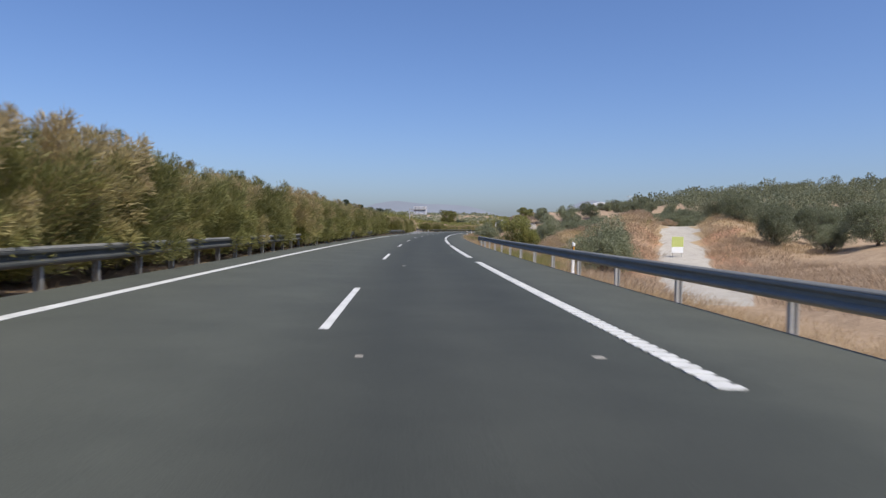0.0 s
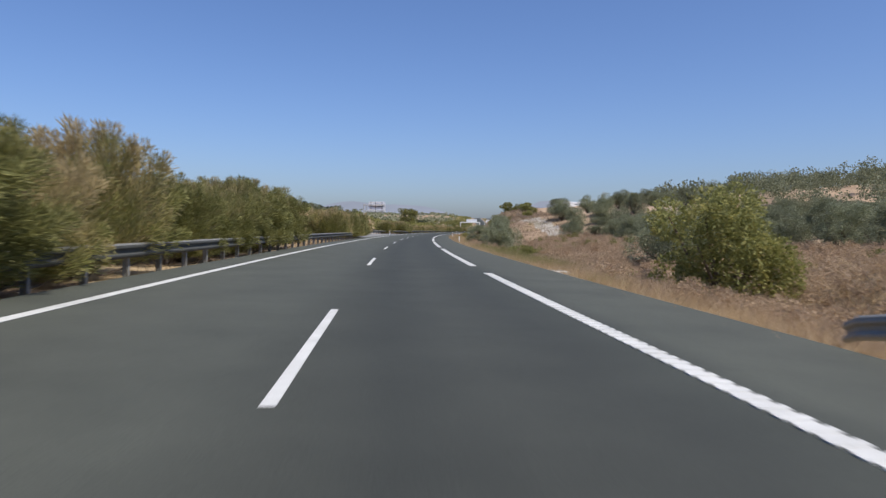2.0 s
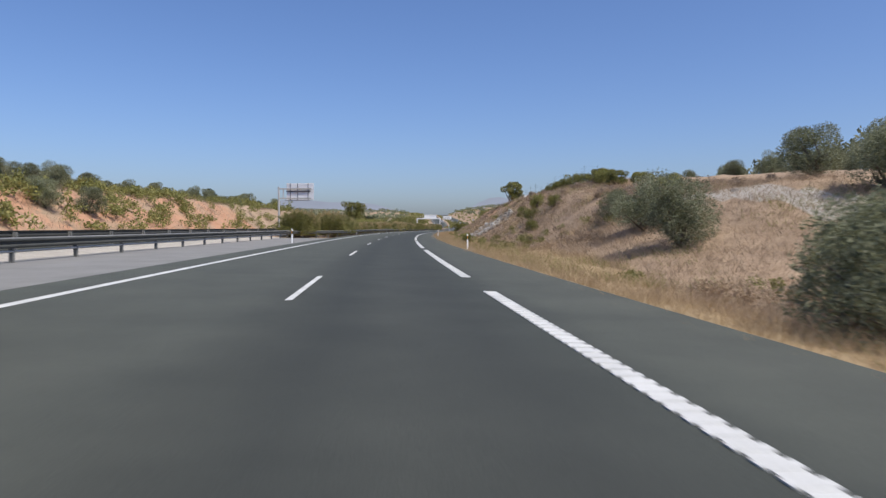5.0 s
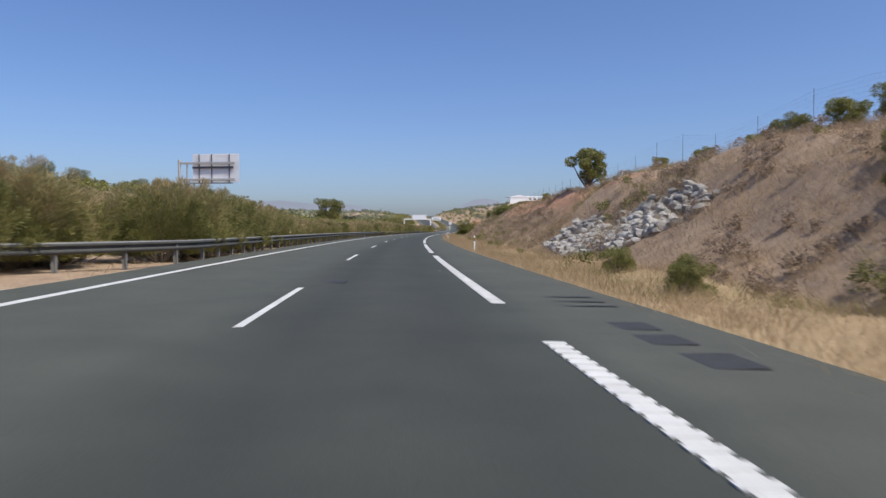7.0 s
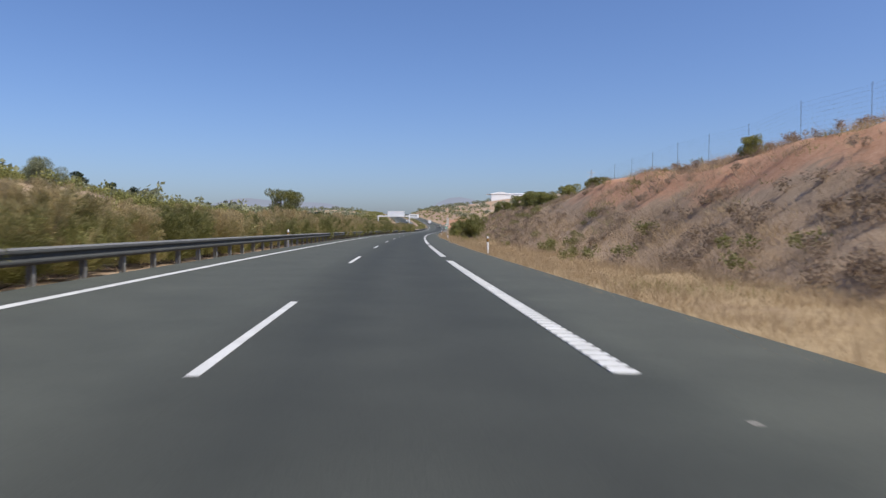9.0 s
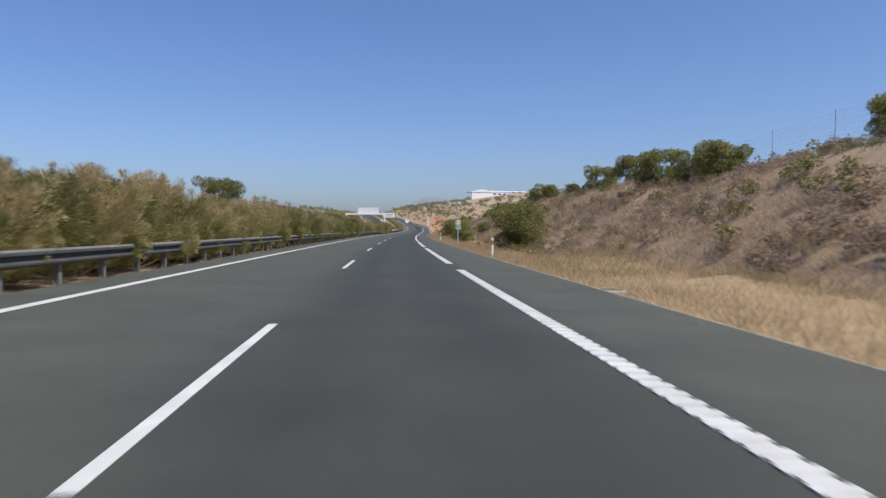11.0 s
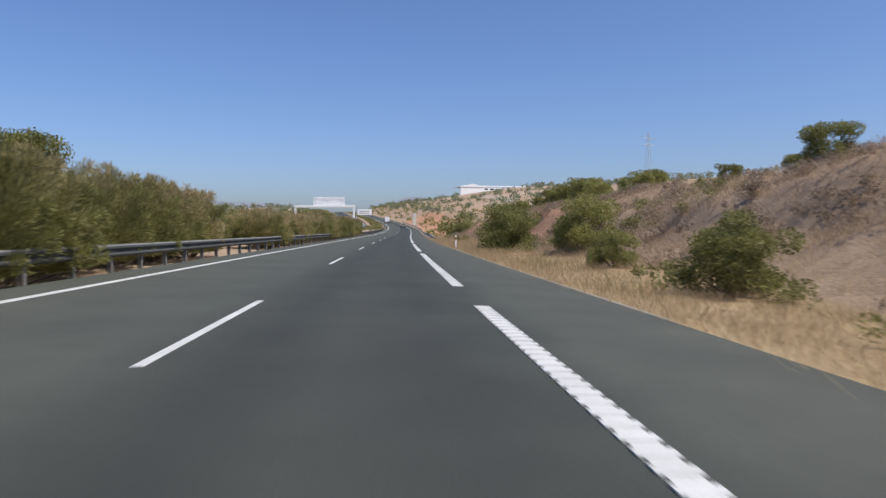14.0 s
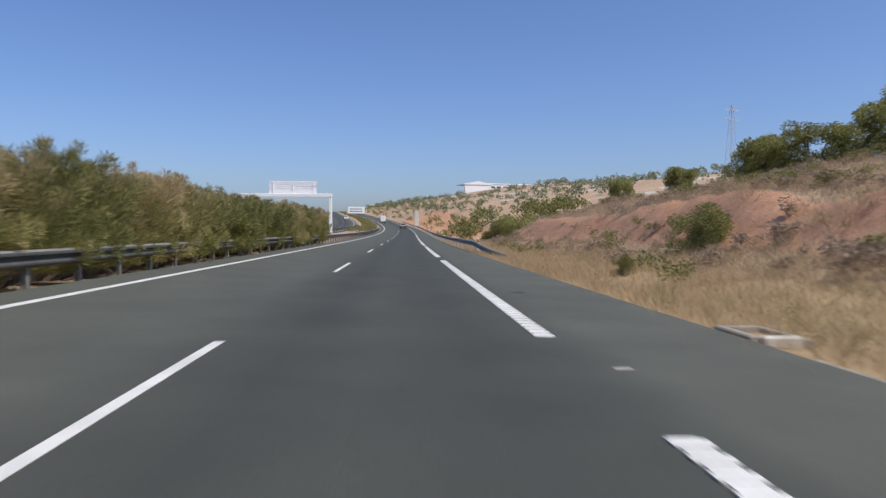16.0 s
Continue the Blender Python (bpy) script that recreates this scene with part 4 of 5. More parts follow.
# hedge of tamarisks in the median
tams = [plant("tamarisk_bush", "feathery green and straw-coloured tamarisk bush in the median", "bush", "tamarisk hedge in the median", tamarisk_meshes(11 + i, 3.6, 2.5), Matrix.Identity(4)) for i in range(5)]
rows_t = []
s = -34.0
while s < 493:
    gap = 70.5 < s < 75.5 or 93.5 < s < 116 or 142 < s < 200.8 or 406 < s < 415
    if not gap:
        tall = float(np.interp(s, (40, 66, 72, 96, 112, 118, 144, 200, 225, 232, 275, 300, 340, 400, 420, 436, 450), (0.92, 1.0, 1.0, 0.94, 0.74, 0.84, 0.84, 0.86, 0.72, 0.56, 0.60, 0.72, 0.80, 0.82, 0.74, 0.74, 0.84)))
        if 66 < s < 70 or 76 < s < 80 or s > 486:
            tall *= 0.85
        rows_t.append((s, (-8.7 if 198 < s < 209 else -6.6) + random.uniform(-0.3, 0.3), tall * (0.95 + 0.12 * float(vnoise(s / 4.2, 3.3))) * random.uniform(0.94, 1.06)))
        if random.random() < 0.38:
            rows_t.append((s + 0.8, -9.0 + random.uniform(-0.4, 0.4), tall * random.uniform(0.8, 1.05)))
    s += random.uniform(1.75, 2.35)
scatter_copies(tams, rows_t)

# olive groves
olives = [plant("olive_tree", "grey-green olive tree on bare reddish soil", "tree", "olive groves", olive_meshes(31 + i, 3.4, 2.2, 17000, None, 0.05, (0.115, 0.042), 20), Matrix.Identity(4)) for i in range(4)]
grove = []
for s in np.arange(-30, 250, 6.4):
    for u in np.arange(15, 58, 6.2):
        if s > 150 and u < 42:
            continue
        su, uu = s + random.uniform(-1.4, 1.4), u + random.uniform(-1.4, 1.4)
        if (abs(uu - float(track_u(su))) < 5 and 12 < su < 70) or (abs(uu - (24.5 - 0.2 * (su - 140))) < 4 and 130 < su < 180):
            continue
        if (u < 33 and s < 78) or (u < 45 and 78 <= s < 152):
            continue
        if u > 70 and random.random() < 0.25:
            continue
        grove.append((su, uu, random.uniform(0.72, 1.0)))
for s in np.arange(90, 330, 9.0):
    for u in np.arange(-42, -80, -9.0):
        if random.random() < 0.8:
            grove.append((s + random.uniform(-2, 2), u + random.uniform(-2, 2), random.uniform(0.75, 1.1)))
for s in np.arange(80, 150, 4.0):
    for u in (27.0, 30.5, 34.0, 38.0, 42.5):
        grove.append((s + random.uniform(-1, 1), u + random.uniform(-1, 1), random.uniform(0.70, 0.92)))
for s in np.arange(150, 172, 5.5):
    for u in (24.0, 29.0, 34.5):
        grove.append((s + random.uniform(-1, 1), u + random.uniform(-1, 1), random.uniform(0.8, 1.1)))
for s in np.arange(120, 215, 6.5):
    for u in (-31.0, -36.5):
        if random.random() < 0.75:
            grove.append((s + random.uniform(-1.5, 1.5), u + random.uniform(-1, 1), random.uniform(0.75, 1.05)))
grove += [(122.9, 10.4, 1.08), (141.5, 9.3, 0.86), (146, 12.0, 0.8), (160.5, 14.0, 0.9), (166, 14.5, 0.8), (173, 15.5, 0.6), (95.5, 18.0, 1.3), (42.2, 12.8, 1.12), (46.5, 14.2, 0.9), (63.2, 31.5, 1.0), (52.5, 29.3, 1.0), (48.9, 31.5, 0.7), (72, 20.5, 0.4), (58, 36, 1.0), (70, 38, 1.0), (44, 38, 1.0), (36, 30, 0.9)]
scatter_copies(olives, grove)

# single trees and big shrubs
fig = [plant("green_shrub", "rounded leafy green shrub beside the dry verge", "bush", "", olive_meshes(51 + i, 4.2, 2.5, 15000, M_FIG, -0.12, (0.15, 0.075), 26), Matrix.Identity(4)) for i in range(3)]
scatter_copies(fig, [(76.2, 12.1, 0.98), (343.5, 11.1, 1.08), (425.2, 10.6, 1.0), (428.5, 11.6, 0.9), (407, 11.3, 0.72), (390, 10.4, 0.55), (384, 13.0, 0.5), (455, 13.5, 0.55), (518, 14, 0.9), (526, 17, 1.0), (533, 15, 0.85), (545, 22, 0.8), (398.2, 9.9, 0.38), (369, 9.2, 0.35), (196, 14.5, 0.30), (199, 15.5, 0.34), (202, 14.8, 0.32), (204.5, 16.5, 0.28), (193, 16, 0.30), (190, 13.5, 0.26), (208, 9.2, 0.24), (202, 9.0, 0.26), (101, 9.0, 0.28), (96, 8.9, 0.25), (449.5, 8.6, 0.16)])
crest = [plant("crest_tree", "dark green tree on the crest of the earth bank", "tree", "", olive_meshes(71 + i, 3.7, 2.4, 14000, M_FIG, -0.08, (0.15, 0.07), 24), Matrix.Identity(4)) for i in range(2)]
scatter_copies(crest, [(399.5, 19.0, 0.48), (372.5, 18.8, 0.80), (364, 20, 0.47), (350, 19, 0.74), (346, 20.5, 0.70), (337, 19.5, 0.74), (333, 20, 0.66), (329, 19.5, 0.78), (316, 20, 0.62), (303, 20, 0.47), (309, 21, 0.55), (272, 19, 0.30), (236, 21, 0.28), (229, 21.5, 0.3), (218, 21, 0.42), (211, 21, 0.40), (206, 22, 0.5), (202, 22.5, 0.5), (221, 21, 0.38), (214, 21, 0.45), (208.5, 21.5, 0.55), (198.5, 22, 0.46), (195.5, 21.5, 0.46), (192, 21.5, 0.42), (187, 22, 0.42), (176, 20, 0.4), (498, 24, 0.65), (485, 25, 0.65), (475, 26, 0.8), (469, 24, 0.9), (462, 27, 0.95), (447, 24, 0.80), (440, 27, 0.90), (432, 23, 0.70), (424, 27, 0.45), (410, 24, 0.35), (466, 25, 0.95), (458, 25, 0.95), (462, -47, 2.70)])
plant("lone_tree", "rounded green tree at the edge of the earth bank", "tree", "", olive_meshes(75, 5.0, 2.1, 9000, M_FIG, 0.10, (0.19, 0.1), 22), on_ground(254.6, 20.2, 30, 0.1))
pines = [plant("pine_tree", "dark evergreen tree on the far hillside", "tree", "", olive_meshes(91 + i, 11, 4.2, 2600, M_PINE, 0.12, (0.6, 0.3), 18), Matrix.Identity(4)) for i in range(2)]
scatter_copies(pines, [(495, -134, 0.95), (500, -124, 0.7), (505, -118, 0.65), (489, -142, 0.6), (510, -112, 0.6), (620, -150, 0.7), (640, -120, 0.7), (566, 57, 0.5), (660, -90, 0.8), (500, -110, 0.6), (350, -60, 0.5), (360, -75, 0.5), (410, -95, 0.5), (430, -100, 0.45)])


def far_trees(name, label, seed, places, size, mat, leaves=90):
    """Far woods and groves as one mass of small crowns."""
    rng = np.random.RandomState(seed)
    vs, fs, n0 = [], [], 0
    for s, u in places:
        k = size * rng.uniform(0.7, 1.25)
        lob = rng.normal(size=(5, 3)) * [k * 0.4, k * 0.4, k * 0.16] + [0, 0, k * 0.7]
        q = (90 / leaves) ** 0.5
        v, f = leaf_cloud(rng, lob, np.full((5, 3), k * 0.42), leaves, k * 0.27 * q, k * 0.17 * q, 0.1, 0.35)
        o = at(s, u, float(ground_h(s, u)[0]))
        vs.append(v + o)
        fs.append(f + n0)
        n0 += len(v)
    ob = new(name, mesh_from(name, np.concatenate(vs), np.concatenate(fs), mat))
    return tagged(ob, label, "trees", kind="stuff")


rng = np.random.RandomState(5)
far_trees("far_grove", "olive trees in rows on the pale far hillside", 6, [(s + rng.normal() * 1.5, u + rng.normal() * 1.5) for s in np.arange(620, 1220, 14.0) for u in np.arange(24, 210, 14.0) if rng.rand() < 0.8 and not (885 < s < 1010 and 62 < u < 130)], 3.0, M_OLIVE)
far_trees("far_grove", "scrubby trees on the left-hand far hills", 8, [(s + rng.normal() * 4, u + rng.normal() * 4) for s in np.arange(330, 1300, 11.5) for u in np.arange(-330, -44, 12.0) if rng.rand() < 0.8], 3.3, M_OLIVE, 60)
far_trees("hedge_row", "dark evergreen windbreak hedge beyond the opposite carriageway", 19, [(s, -48 + rng.normal() * 0.4) for s in np.arange(505, 562, 1.6)], 2.4, M_PINE, 120)
far_trees("far_grove", "olive trees covering the rising hillside", 9, [(s + rng.normal() * 2, u + rng.normal() * 2) for s in np.arange(-40, 640, 11.0) for u in np.arange(151, 330, 11.0) if rng.rand() < 0.75], 3.6, M_OLIVE, 140)
far_trees("far_wood", "dark trees along the valley ahead", 10, [(rng.uniform(575, 620), rng.uniform(14, 40)) for k in range(22)] + [(rng.uniform(575, 720), rng.uniform(-75, -28)) for k in range(90)], 3.6, M_FIG, 240)
far_trees("far_grove", "olive trees in rows up the gentle slope", 13, [(s + rng.normal() * 1.4, u + rng.normal() * 1.4) for s in np.arange(-30, 205, 7.0) for u in np.arange(58, 108, 7.0)], 3.2, M_OLIVE, 800)
far_trees("far_grove", "olive trees in rows on the upper slope", 43, [(s + rng.normal() * 1.4, u + rng.normal() * 1.4) for s in np.arange(-30, 330, 7.5) for u in np.arange(58, 152, 7.5) if s > 205 or u > 108], 3.4, M_OLIVE, 240)
far_trees("far_grove", "olive trees up the left-hand slope", 14, [(s + rng.normal() * 2, u + rng.normal() * 2) for s in np.arange(80, 330, 10.0) for u in np.arange(-190, -80, 10.0) if rng.rand() < 0.7], 3.7, M_OLIVE, 200)
far_trees("scrub", "green scrub along the far stretch of motorway", 17, [(rng.uniform(545, 1150), rng.uniform(9, 40)) for k in range(260)] + [(rng.uniform(500, 1150), rng.uniform(-60, -27)) for k in range(750)] + [], 1.5, M_FIG, 70)
far_trees("scrub", "low green scrub in the far stretch of median", 27, [(rng.uniform(565, 1000), rng.uniform(-10.5, -6)) for k in range(420)], 0.8, M_WEED, 60)
far_trees("scrub", "green scrub on the far earth bank", 15, [(rng.uniform(235, 480), rng.uniform(-44, -26)) for k in range(420)] + [(rng.uniform(90, 240), rng.uniform(-42, -27)) for k in range(360)], 1.3, M_FIG, 150)


# ---- dry grass, brush and weeds ----
def tufts(name, label, seed, s, u, height, width, blades, mat, spread=0.18, lean=0.35):
    """Many leaning blades in tufts, as one mass."""
    rng = np.random.RandomState(seed)
    n = len(s)
    base = at(s, u, ground_h(s, u) - 0.03)
    b = np.repeat(base, blades, 0)
    hh = np.repeat(height * (0.5 + rng.rand(n)), blades) * (0.6 + 0.6 * rng.rand(n * blades))
    k = n * blades
    off = rng.normal(size=(k, 2)) * spread
    a = rng.rand(k) * 6.283
    ln = rng.normal(size=(k, 2)) * lean * hh[:, None] + off * 0.8
    w = width * (0.6 + 0.8 * rng.rand(k))
    root = b + np.c_[off, np.zeros(k)]
    side = np.c_[np.cos(a), np.sin(a), np.zeros(k)] * w[:, None] / 2
    tip = root + np.c_[ln, hh]
    v = np.stack([root - side, root + side, tip], 1).reshape(-1, 3)
    f = np.arange(k * 3).reshape(-1, 3)
    ob = new(name, mesh_from(name, v, f, mat))
    return tagged(ob, label, "grass", kind="stuff")


rng = np.random.RandomState(21)


def band(n, s0, s1, u0, u1, power=1.0):
    return rng.uniform(s0, s1, n), u0 + (u1 - u0) * rng.rand(n) ** power


def keep(su, test):
    s, u = su
    m = test(s, u)
    return s[m], u[m]


s, u = band(19000, 62, 480, 6.3, 11.5, 1.5)
tufts("dry_grass", "straw-coloured dry grass along the motorway verge", 1, s, u, 0.33, 0.010, 13, M_STRAW, 0.24, 0.3)
s, u = band(3500, -30, 64, 6.6, 14)
tufts("dry_grass", "straw-coloured dry grass on the embankment", 2, s, u, 0.26, 0.013, 12, M_STRAW, 0.28, 0.3)
s, u = keep(band(7000, 48, 84, 13, 32), lambda s, u: np.abs(u - track_u(s)) > 2.2)
tufts("dry_grass", "golden dry grass on the mound beside the farm track", 41, s, u, 0.34, 0.018, 11, M_STRAW, 0.26, 0.35)
s, u = band(5500, 425, 560, 6.4, 12.5)
tufts("dry_grass", "golden dry grass at the foot of the bank", 12, s, u, 0.40, 0.011, 13, M_STRAW, 0.26, 0.3)
def off_scarp(s, u):
    """Not on the bare pale scarp of the last bank, and thin on the red upper slope of the long one."""
    pale = (s < 428) | (u > 16.8) | (u < 14.0) | (vnoise(s / 1.3, u / 1.3) > 0.64)
    ruddy = (s < 228) | (s > 318) | (u < 14.6 + 1.6 * vnoise(s / 4.0 + 9, u / 9.0)) | (vnoise(s / 1.6 + 3, u / 1.6) > 0.58)
    return pale & ruddy


s, u = keep(band(54000, 140, 550, 10.5, 24), lambda s, u: (vnoise(s / 3.0, u / 3.0) > 0.14) & off_scarp(s, u))
tufts("dry_brush", "dead brown brushwood covering the earth bank", 3, s, u, 0.32, 0.017, 12, M_BRUSH, 0.3, 0.5)
s, u = keep(band(26000, 20, 150, 8.0, 28), lambda s, u: (vnoise(s / 4.0, u / 4.0) > 0.25) & (np.abs(u - track_u(s)) > 2.2))
tufts("dry_brush", "dead brown brushwood in the field beside the road", 4, s, u, 0.40, 0.024, 11, M_BRUSH, 0.32, 0.45)
s, u = keep(band(16000, 60, 470, 6.9, 23), lambda s, u: vnoise(s / 5.0 + 7, u / 4.0) > 0.66)
tufts("green_weeds", "low green weeds among the dry grass", 5, s, u, 0.32, 0.018, 14, M_WEED, 0.24, 0.4)
s, u = keep(band(2600, -30, 480, -11, -5.0), lambda s, u: ((s < 133) | (s > 199)) & ((u > -5.3) | (vnoise(s / 3, u) > 0.5)) | (s > 91) & (s < 118))
s, u = np.concatenate([s, rng.uniform(91, 118, 900)]), np.concatenate([u, rng.uniform(-10.8, -5.0, 900)])
tufts("median_grass", "dry grass and weeds under the median hedge", 6, s, u, 0.24, 0.013, 12, M_STRAW, 0.24, 0.3)
s, u = band(900, 84, 112, 6.9, 9.4)
tufts("green_weeds", "knee-high yellow-green weeds along the edge of the field", 45, s, u, 0.45, 0.015, 16, M_WEED, 0.26, 0.35)
s, u = band(500, 31, 50, 6.7, 8.6)
tufts("green_weeds", "yellow-green weeds behind the guard rail", 46, s, u, 0.45, 0.015, 16, M_WEED, 0.26, 0.35)
s, u = keep(band(9000, 80, 480, -44, -25.5), lambda s, u: vnoise(s / 4.0, u / 4.0) > 0.4)
tufts("dry_brush", "dry brushwood on the far earth bank", 7, s, u, 0.55, 0.06, 6, M_BRUSH, 0.4, 0.6)


s, u = keep(band(16000, 170, 540, 11.5, 24), lambda s, u: (vnoise(s / 3.2 + 17, u / 2.2 + 5) > 0.56) & off_scarp(s, u))
tufts("dry_grass", "tall pale dry grass in patches on the earth bank", 31, s, u, 0.42, 0.016, 12, M_STRAW, 0.26, 0.35)
far_trees("dead_shrubs", "low dead brown shrubs dotted over the earth bank", 16, [(a, b) for a, b in zip(*keep(band(3800, 165, 540, 10.8, 23), lambda s, u: (vnoise(s / 3.5 + 30, u / 3.0) > 0.42) & off_scarp(s, u)))], 0.44, M_DEAD, 150)
far_trees("dry_shrubs", "knee-high dry tan shrubs covering the field beside the road", 25, [(a, b) for a, b in zip(*keep(band(1500, 66, 150, 8.5, 26), lambda s, u: (vnoise(s / 4 + 80, u / 3.0) > 0.35)))], 0.5, M_DRYSHRUB, 260)
far_trees("low_shrubs", "low olive-green shrubs on the earth bank", 18, [(a, b) for a, b in zip(*keep(band(1300, 60, 540, 8.6, 23), lambda s, u: (vnoise(s / 6 + 50, u / 4.0) > 0.58) & off_scarp(s, u)))], 0.55, M_WEED, 220)


# ---- boulders ----
def boulder_mesh(seed):
    r = np.random.RandomState(seed)
    bm = bmesh.new()
    bmesh.ops.create_icosphere(bm, subdivisions=2, radius=0.5)
    planes = [(Vector(r.normal(size=3)).normalized(), r.uniform(0.26, 0.42)) for k in range(9)]
    for v in bm.verts:
        for nrm, d in planes:
            e = v.co.dot(nrm)
            if e > d:
                v.co -= nrm * (e - d)
        v.co += Vector(r.normal(size=3)) * 0.012
    me = bpy.data.meshes.new("boulder")
    bm.to_mesh(me)
    bm.free()
    me.materials.append(M_ROCK)
    return me


rubble = thing("rock_revetment", "heap of pale grey limestone boulders holding the bank", "rock wall", Matrix.Identity(4))
rocks = [boulder_mesh(200 + i) for i in range(7)]
rr = random.Random(4)
placed = []
for row in range(15):
    for col in range(50):
        s = 210.5 + col * 0.42 + rr.uniform(-0.2, 0.2)
        f = (row + rr.uniform(-0.2, 0.2)) / 14
        top = 0.95 - 0.45 * max(0, (s - 222) / 10) - 0.25 * float(vnoise(s / 3, 1.0))
        if f > top or s < 212.5 + 4 * (1 - f) * 0.6 or float(vnoise(s / 1.9 + 4, row / 2.0)) > (0.78 if f > 0.3 else 0.9):
            continue
        u = 11.6 + 4.4 * f + rr.uniform(-0.15, 0.15)
        k = rr.uniform(0.34, 0.70)
        placed.append((on_ground(s, u, rr.uniform(0, 360)) @ Matrix.Translation((0, 0, 0.12)) @ pose(0, 0, 0, rr.uniform(-30, 30), rr.uniform(-30, 30), 0) @ Matrix.Diagonal((k * 1.4, k * 1.1, k * 0.8, 1)), rr.choice(rocks)))
for m, me in placed[:300]:
    ob = new("boulder", me)
    ob.parent = rubble
    ob.matrix_basis = m
# the uppermost rocks, joined
bm = bmesh.new()
for m, me in placed[300:]:
    piece = me.copy()
    piece.transform(m)
    bm.from_mesh(piece)
    bpy.data.meshes.remove(piece)
tagged(part("rubble", bm, M_ROCK, rubble), kind="stuff")


# ---- fence on the crest ----
def wire_fence(s0, s1, u, h=1.9):
    t = thing("wire_fence", "thin grey wire-mesh fence along the top of the bank", "fence", Matrix.Identity(4))
    posts = list(np.arange(s0, s1, 5.0))
    foot = {p: float(ground_h(p, u)[0]) for p in posts}
    me = None
    for p in posts:
        if me is None:
            ob = part("post", tubed((0, 0, -0.2), (0, 0, h + 0.1), 0.013, 0.013, 6), M_MESH, t)
            me = ob.data
        else:
            ob = new("post", me)
            ob.parent = t
        ob.matrix_basis = stand(p, u, foot[p])
    vs, fs = [], []
    for a, b in zip(posts[:-1], posts[1:]):
        for i in range(10):
            z = h * i / 9
            p0, p1 = at(a, u, foot[a] + z), at(b, u, foot[b] + z)
            k = len(vs)
            vs += [p0 - [0, 0, 0.002], p0 + [0, 0, 0.002], p1 + [0, 0, 0.002], p1 - [0, 0, 0.002]]
            fs.append((k, k + 1, k + 2, k + 3))
        for i in range(16):
            f = i / 16
            q = at(a + (b - a) * f, u, foot[a] + (foot[b] - foot[a]) * f)
            d = (at(b, u) - at(a, u)) / 5 * 0.002
            k = len(vs)
            vs += [q - d, q + d, q + d + [0, 0, h], q - d + [0, 0, h]]
            fs.append((k, k + 1, k + 2, k + 3))
    part("mesh", mesh_from("mesh", vs, fs, M_MESH), parent=t)


wire_fence(196, 392, 20.8)


# ---- vehicles ----
def wheel(parent, x, y, r=0.33):
    w = part("wheel", tubed((x - 0.11, y, r), (x + 0.11, y, r), r, r, 16), M_RUBBER, parent)
    part("rim", tubed((x - 0.115, y, r), (x + 0.115, y, r), r * 0.6, r * 0.6, 12), M_POST, w)


def profile_body(pts, half, inset=0.0):
    """A side outline of (y, z) swept across, narrowed towards the top by inset."""
    bm = bmesh.new()
    zmax = max(p[1] for p in pts)
    sides = []
    for sg in (-1, 1):
        sides.append([bm.verts.new((sg * (half - inset * max(0, (z - 0.9) / (zmax - 0.9))), y, z)) for y, z in pts])
    n = len(pts)
    for i in range(n):
        bm.faces.new((sides[0][i], sides[0][(i + 1) % n], sides[1][(i + 1) % n], sides[1][i]))
    bm.faces.new(sides[0][::-1])
    bm.faces.new(sides[1])
    bmesh.ops.recalc_face_normals(bm, faces=bm.faces)
    bmesh.ops.bevel(bm, geom=[e for e in bm.edges], offset=0.05, segments=2, affect="EDGES")
    return bm


def car(s, u, z, paint, label, spin=0.0, name="car"):
    t = thing(name, label, "car", stand(s, u, z, spin))
    part("body", profile_body([(-2.1, 0.35), (-2.1, 0.95), (-1.75, 1.0), (-1.2, 1.42), (0.35, 1.45), (1.05, 1.0), (1.95, 0.85), (2.1, 0.6), (2.05, 0.3)], 0.86, 0.16), paint, t)
    part("rear_window", box(bmesh.new(), -0.62, 0.62, -0.012, 0.012, 0.0, 0.5, pose(0, -1.79, 1.0, -51 + 12, 0, 0)), M_GLASS, t)
    part("windscreen", box(bmesh.new(), -0.62, 0.62, -0.012, 0.012, 0.0, 0.68, pose(0, 1.06, 1.02, 55, 0, 0)), M_GLASS, t)
    for sg in (-1, 1):
        part("side_window", box(bmesh.new(), -0.01, 0.01, -1.1, 0.4, 1.02, 1.36, pose(sg * 0.80, 0, 0, 0, -sg * 14, 0) @ pose(sg * 0.25, 0, 0)), M_GLASS, t)
        part("tail_lamp", boxed(sg * 0.66 - 0.14, sg * 0.66 + 0.14, -2.13, -2.05, 0.75, 0.92, 0.02), M_LAMP, t, "red tail lamp")
        for y in (-1.3, 1.3):
            wheel(t, sg * 0.76, y)
    part("bumper", boxed(-0.84, 0.84, -2.2, -2.05, 0.35, 0.6, 0.04), M_BLACK, t)


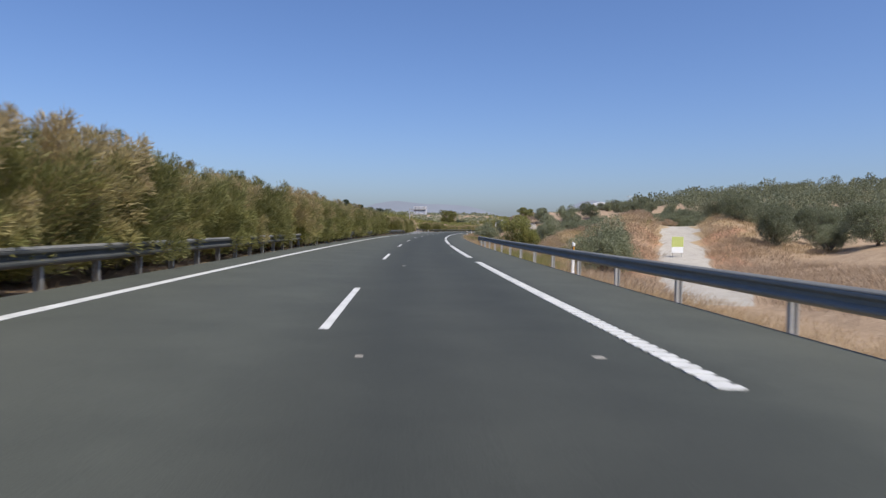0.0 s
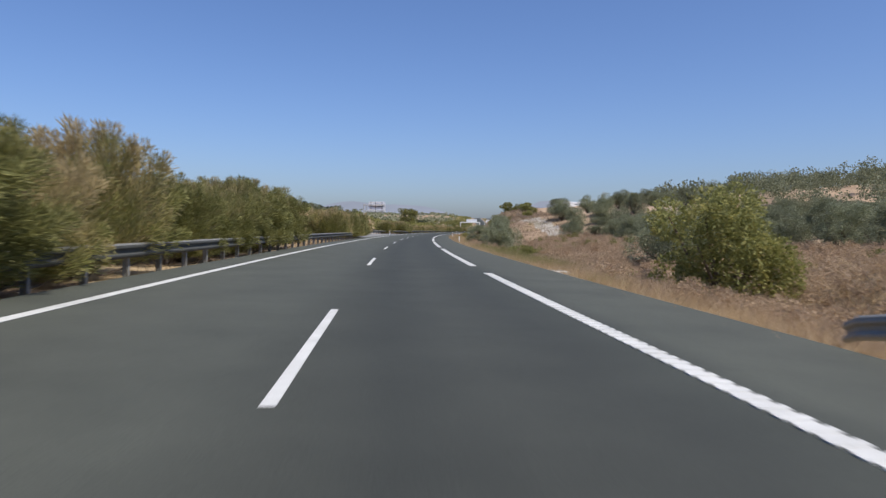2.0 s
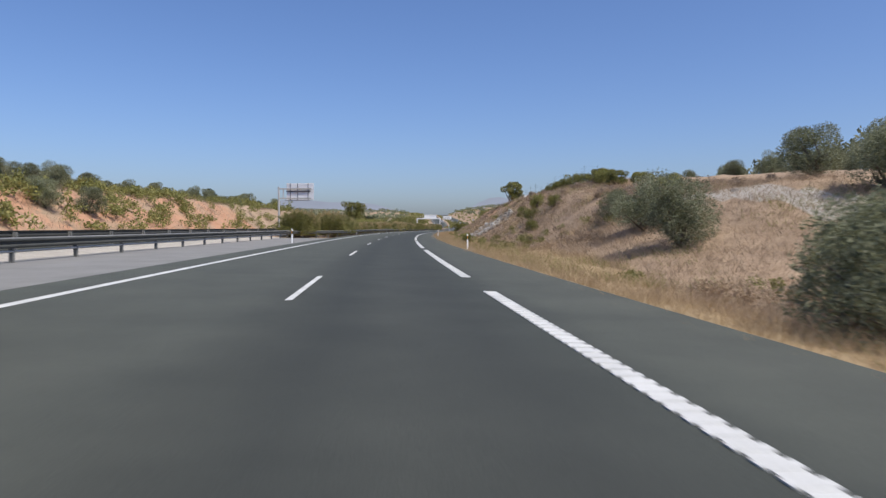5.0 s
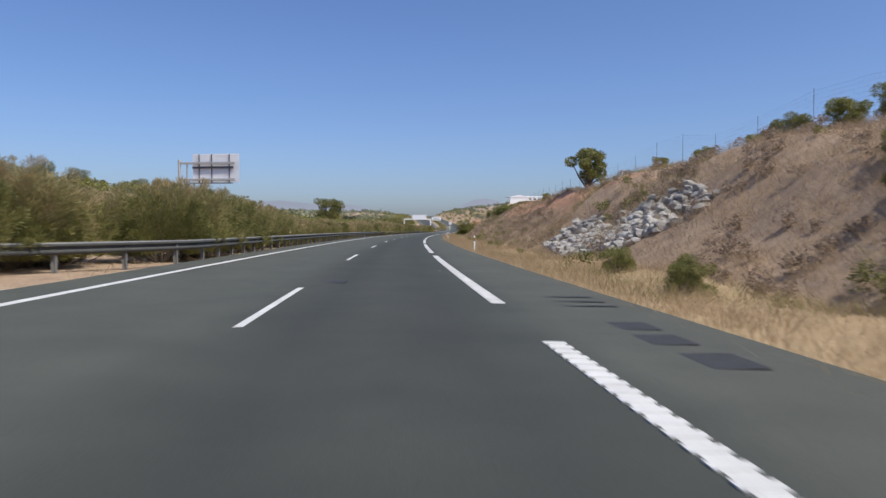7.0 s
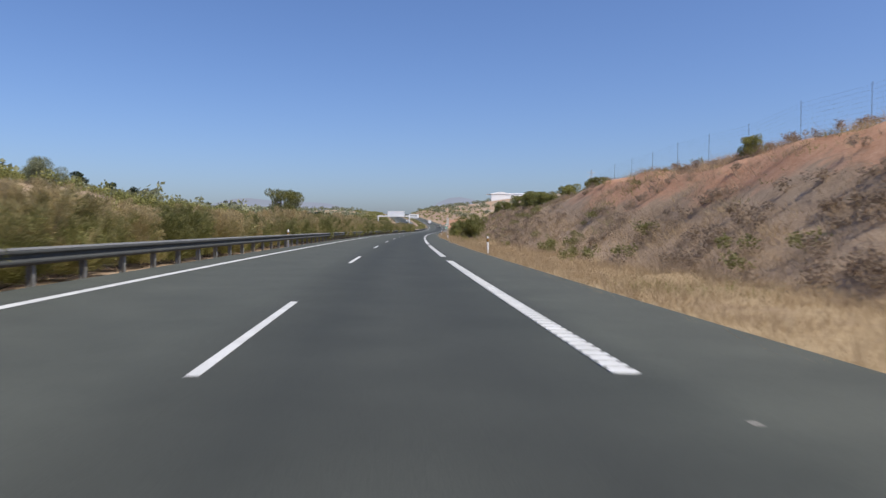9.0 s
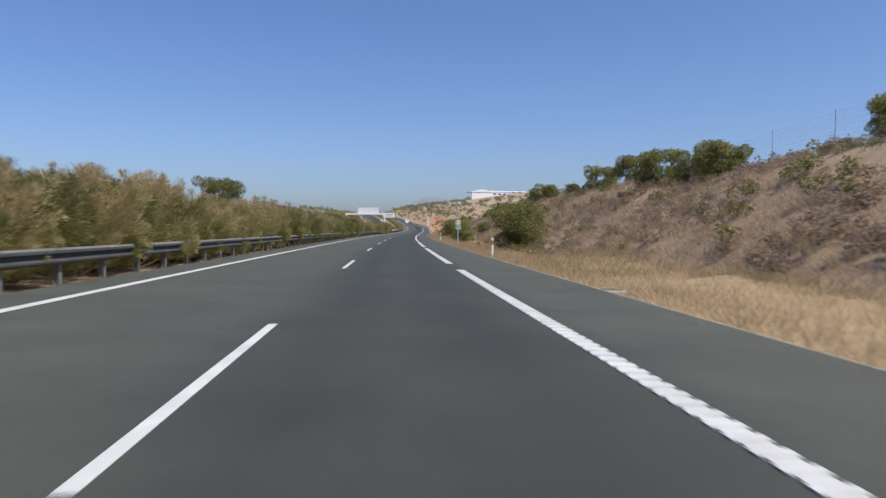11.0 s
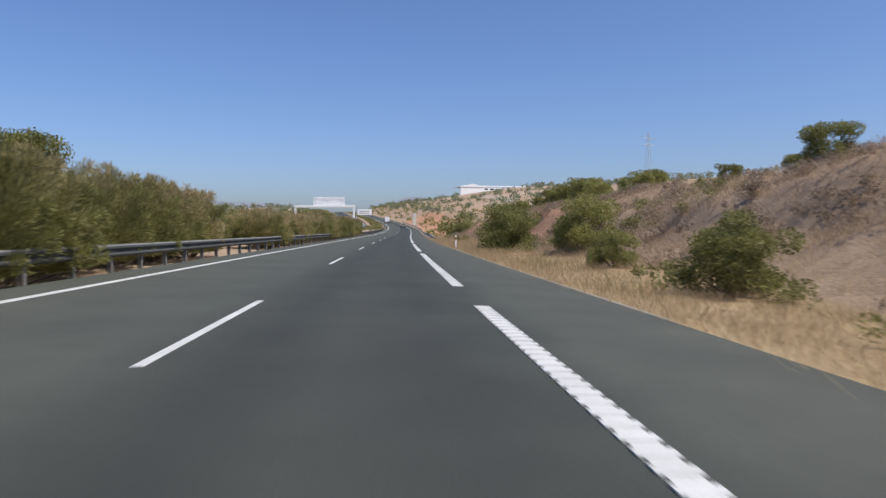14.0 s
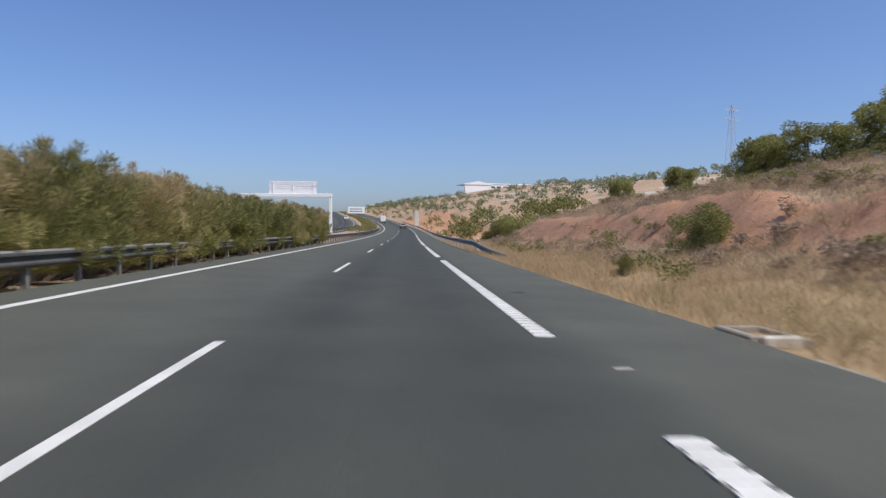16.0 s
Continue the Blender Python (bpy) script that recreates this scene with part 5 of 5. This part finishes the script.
def van(s, u, z):
    t = thing("van", "white box van driving in the fast lane", "van", stand(s, u, z))
    part("box_body", boxed(-1.0, 1.0, -3.0, 0.9, 0.55, 2.75, 0.05), M_CARWHITE, t)
    part("cab", profile_body([(0.9, 0.4), (0.9, 2.1), (1.5, 2.05), (2.2, 1.25), (2.9, 1.05), (3.0, 0.4)], 0.95, 0.12), M_CARWHITE, t)
    part("rear_bumper", boxed(-0.98, 0.98, -3.12, -2.95, 0.4, 0.6, 0.03), M_BLACK, t)
    part("door_seam", boxed(-0.012, 0.012, -3.012, -2.99, 0.62, 2.68), M_FRAME, t)
    for sg in (-1, 1):
        part("tail_lamp", boxed(sg * 0.88 - 0.07, sg * 0.88 + 0.07, -3.03, -2.98, 0.7, 1.05, 0.01), M_LAMP, t, "red tail lamp")
        for y in (-1.9, 1.9):
            wheel(t, sg * 0.85, y, 0.35)


van(690, -1.75, CROSSFALL * 1.75)
car(625, 1.9, -CROSSFALL * 1.9, M_CARSILVER, "pale green-white hatchback driving in the slow lane")
car(735, -14.8, opp_z(-14.8), M_CARWHITE, "white car coming down the opposite carriageway", 180)


# ---- far buildings ----
def factory(s, u):
    g = float(ground_h(s, u)[0])
    t = thing("factory_hall", "long low white industrial hall on the hilltop", "building", stand(s, u, g, 8))
    part("wall", boxed(-18, 40, -10, 10, -4, 4.2, 0.1), M_ROOF, t)
    part("roof", profile_body([(-10.5, 4.2), (-10.5, 4.5), (0, 5.6), (10.5, 4.5), (10.5, 4.2)], 29.5), M_ROOF, t).location.x = 11
    part("annex", boxed(-29, -6, -12, -10.3, -4, 3.4, 0.1), M_ROOF, t)
    part("annex_roof", profile_body([(-12.5, 3.4), (-12.5, 3.8), (0, 6.3), (12.5, 3.8), (12.5, 3.4)], 9), M_ROOF, t).matrix_basis = pose(-17.5, -3.5, 0, 0, 0, 90)
    for k in range(9):
        x = -15 + k * 5.6
        part("window", boxed(x - 1.8, x + 1.8, -10.15, -9.95, 1.2, 2.5), M_GLASS, t)


factory(980, 116)


def pylon(s, u, h):
    g = float(ground_h(s, u)[0])
    t = thing("power_pylon", "slim grey lattice power pylon on the ridge", "pylon", stand(s, u, g, 25))
    bm = bmesh.new()
    lv = [(0, 1.3), (h * 0.3, 0.95), (h * 0.6, 0.6), (h * 0.85, 0.4), (h, 0.15)]
    for (z0, w0), (z1, w1) in zip(lv[:-1], lv[1:]):
        c0 = [(-w0, -w0, z0), (w0, -w0, z0), (w0, w0, z0), (-w0, w0, z0)]
        c1 = [(-w1, -w1, z1), (w1, -w1, z1), (w1, w1, z1), (-w1, w1, z1)]
        for i in range(4):
            tube(bm, c0[i], c1[i], 0.045, 0.04, 4)
            tube(bm, c0[i], c1[(i + 1) % 4], 0.02, 0.02, 4)
            tube(bm, c1[i], c1[(i + 1) % 4], 0.02, 0.02, 4)
    part("lattice", bm, M_POST, t)
    for z in (h * 0.8, h * 0.92):
        part("cross_arm", tubed((-2.6, 0, z), (2.6, 0, z), 0.09, 0.09, 5), M_POST, t)


pylon(587, 80, 19)
pylon(330, -150, 16)


# ---- notice by the farm track ----
def notice_board(s, u):
    t = thing("notice_board", "yellow-green and white notice board beside the farm track", "sign", on_ground(s, u, 15))
    for sg in (-1, 1):
        part("post", tubed((sg * 0.38, 0.03, -0.3), (sg * 0.38, 0.03, 1.5), 0.03, 0.03, 8), M_POST, t)
    part("upper_panel", boxed(-0.5, 0.5, -0.02, 0.0, 0.75, 1.5, 0.006), M_LIME, t, "yellow-green panel")
    part("lower_panel", boxed(-0.5, 0.5, -0.02, 0.0, 0.3, 0.745, 0.006), M_WHITE, t, "white panel")


notice_board(49.6, 20.4)


# ---- pale slab beside the far road ----
def concrete_slab(s, u):
    t = thing("concrete_slab", "tall pale concrete slab standing beside the far shoulder", "slab", stand(s, u, -0.3, 6))
    bm = boxed(-0.85, 0.85, -0.25, 0.25, -0.4, 5.4, 0.05)
    for v in bm.verts:
        if v.co.z > 4:
            v.co.x *= 0.86
    part("body", bm, M_CONCRETE, t)
    part("footing", boxed(-1.2, 1.2, -0.5, 0.5, -0.4, 0.25, 0.04), M_KERB, t)


concrete_slab(660, 8.4)
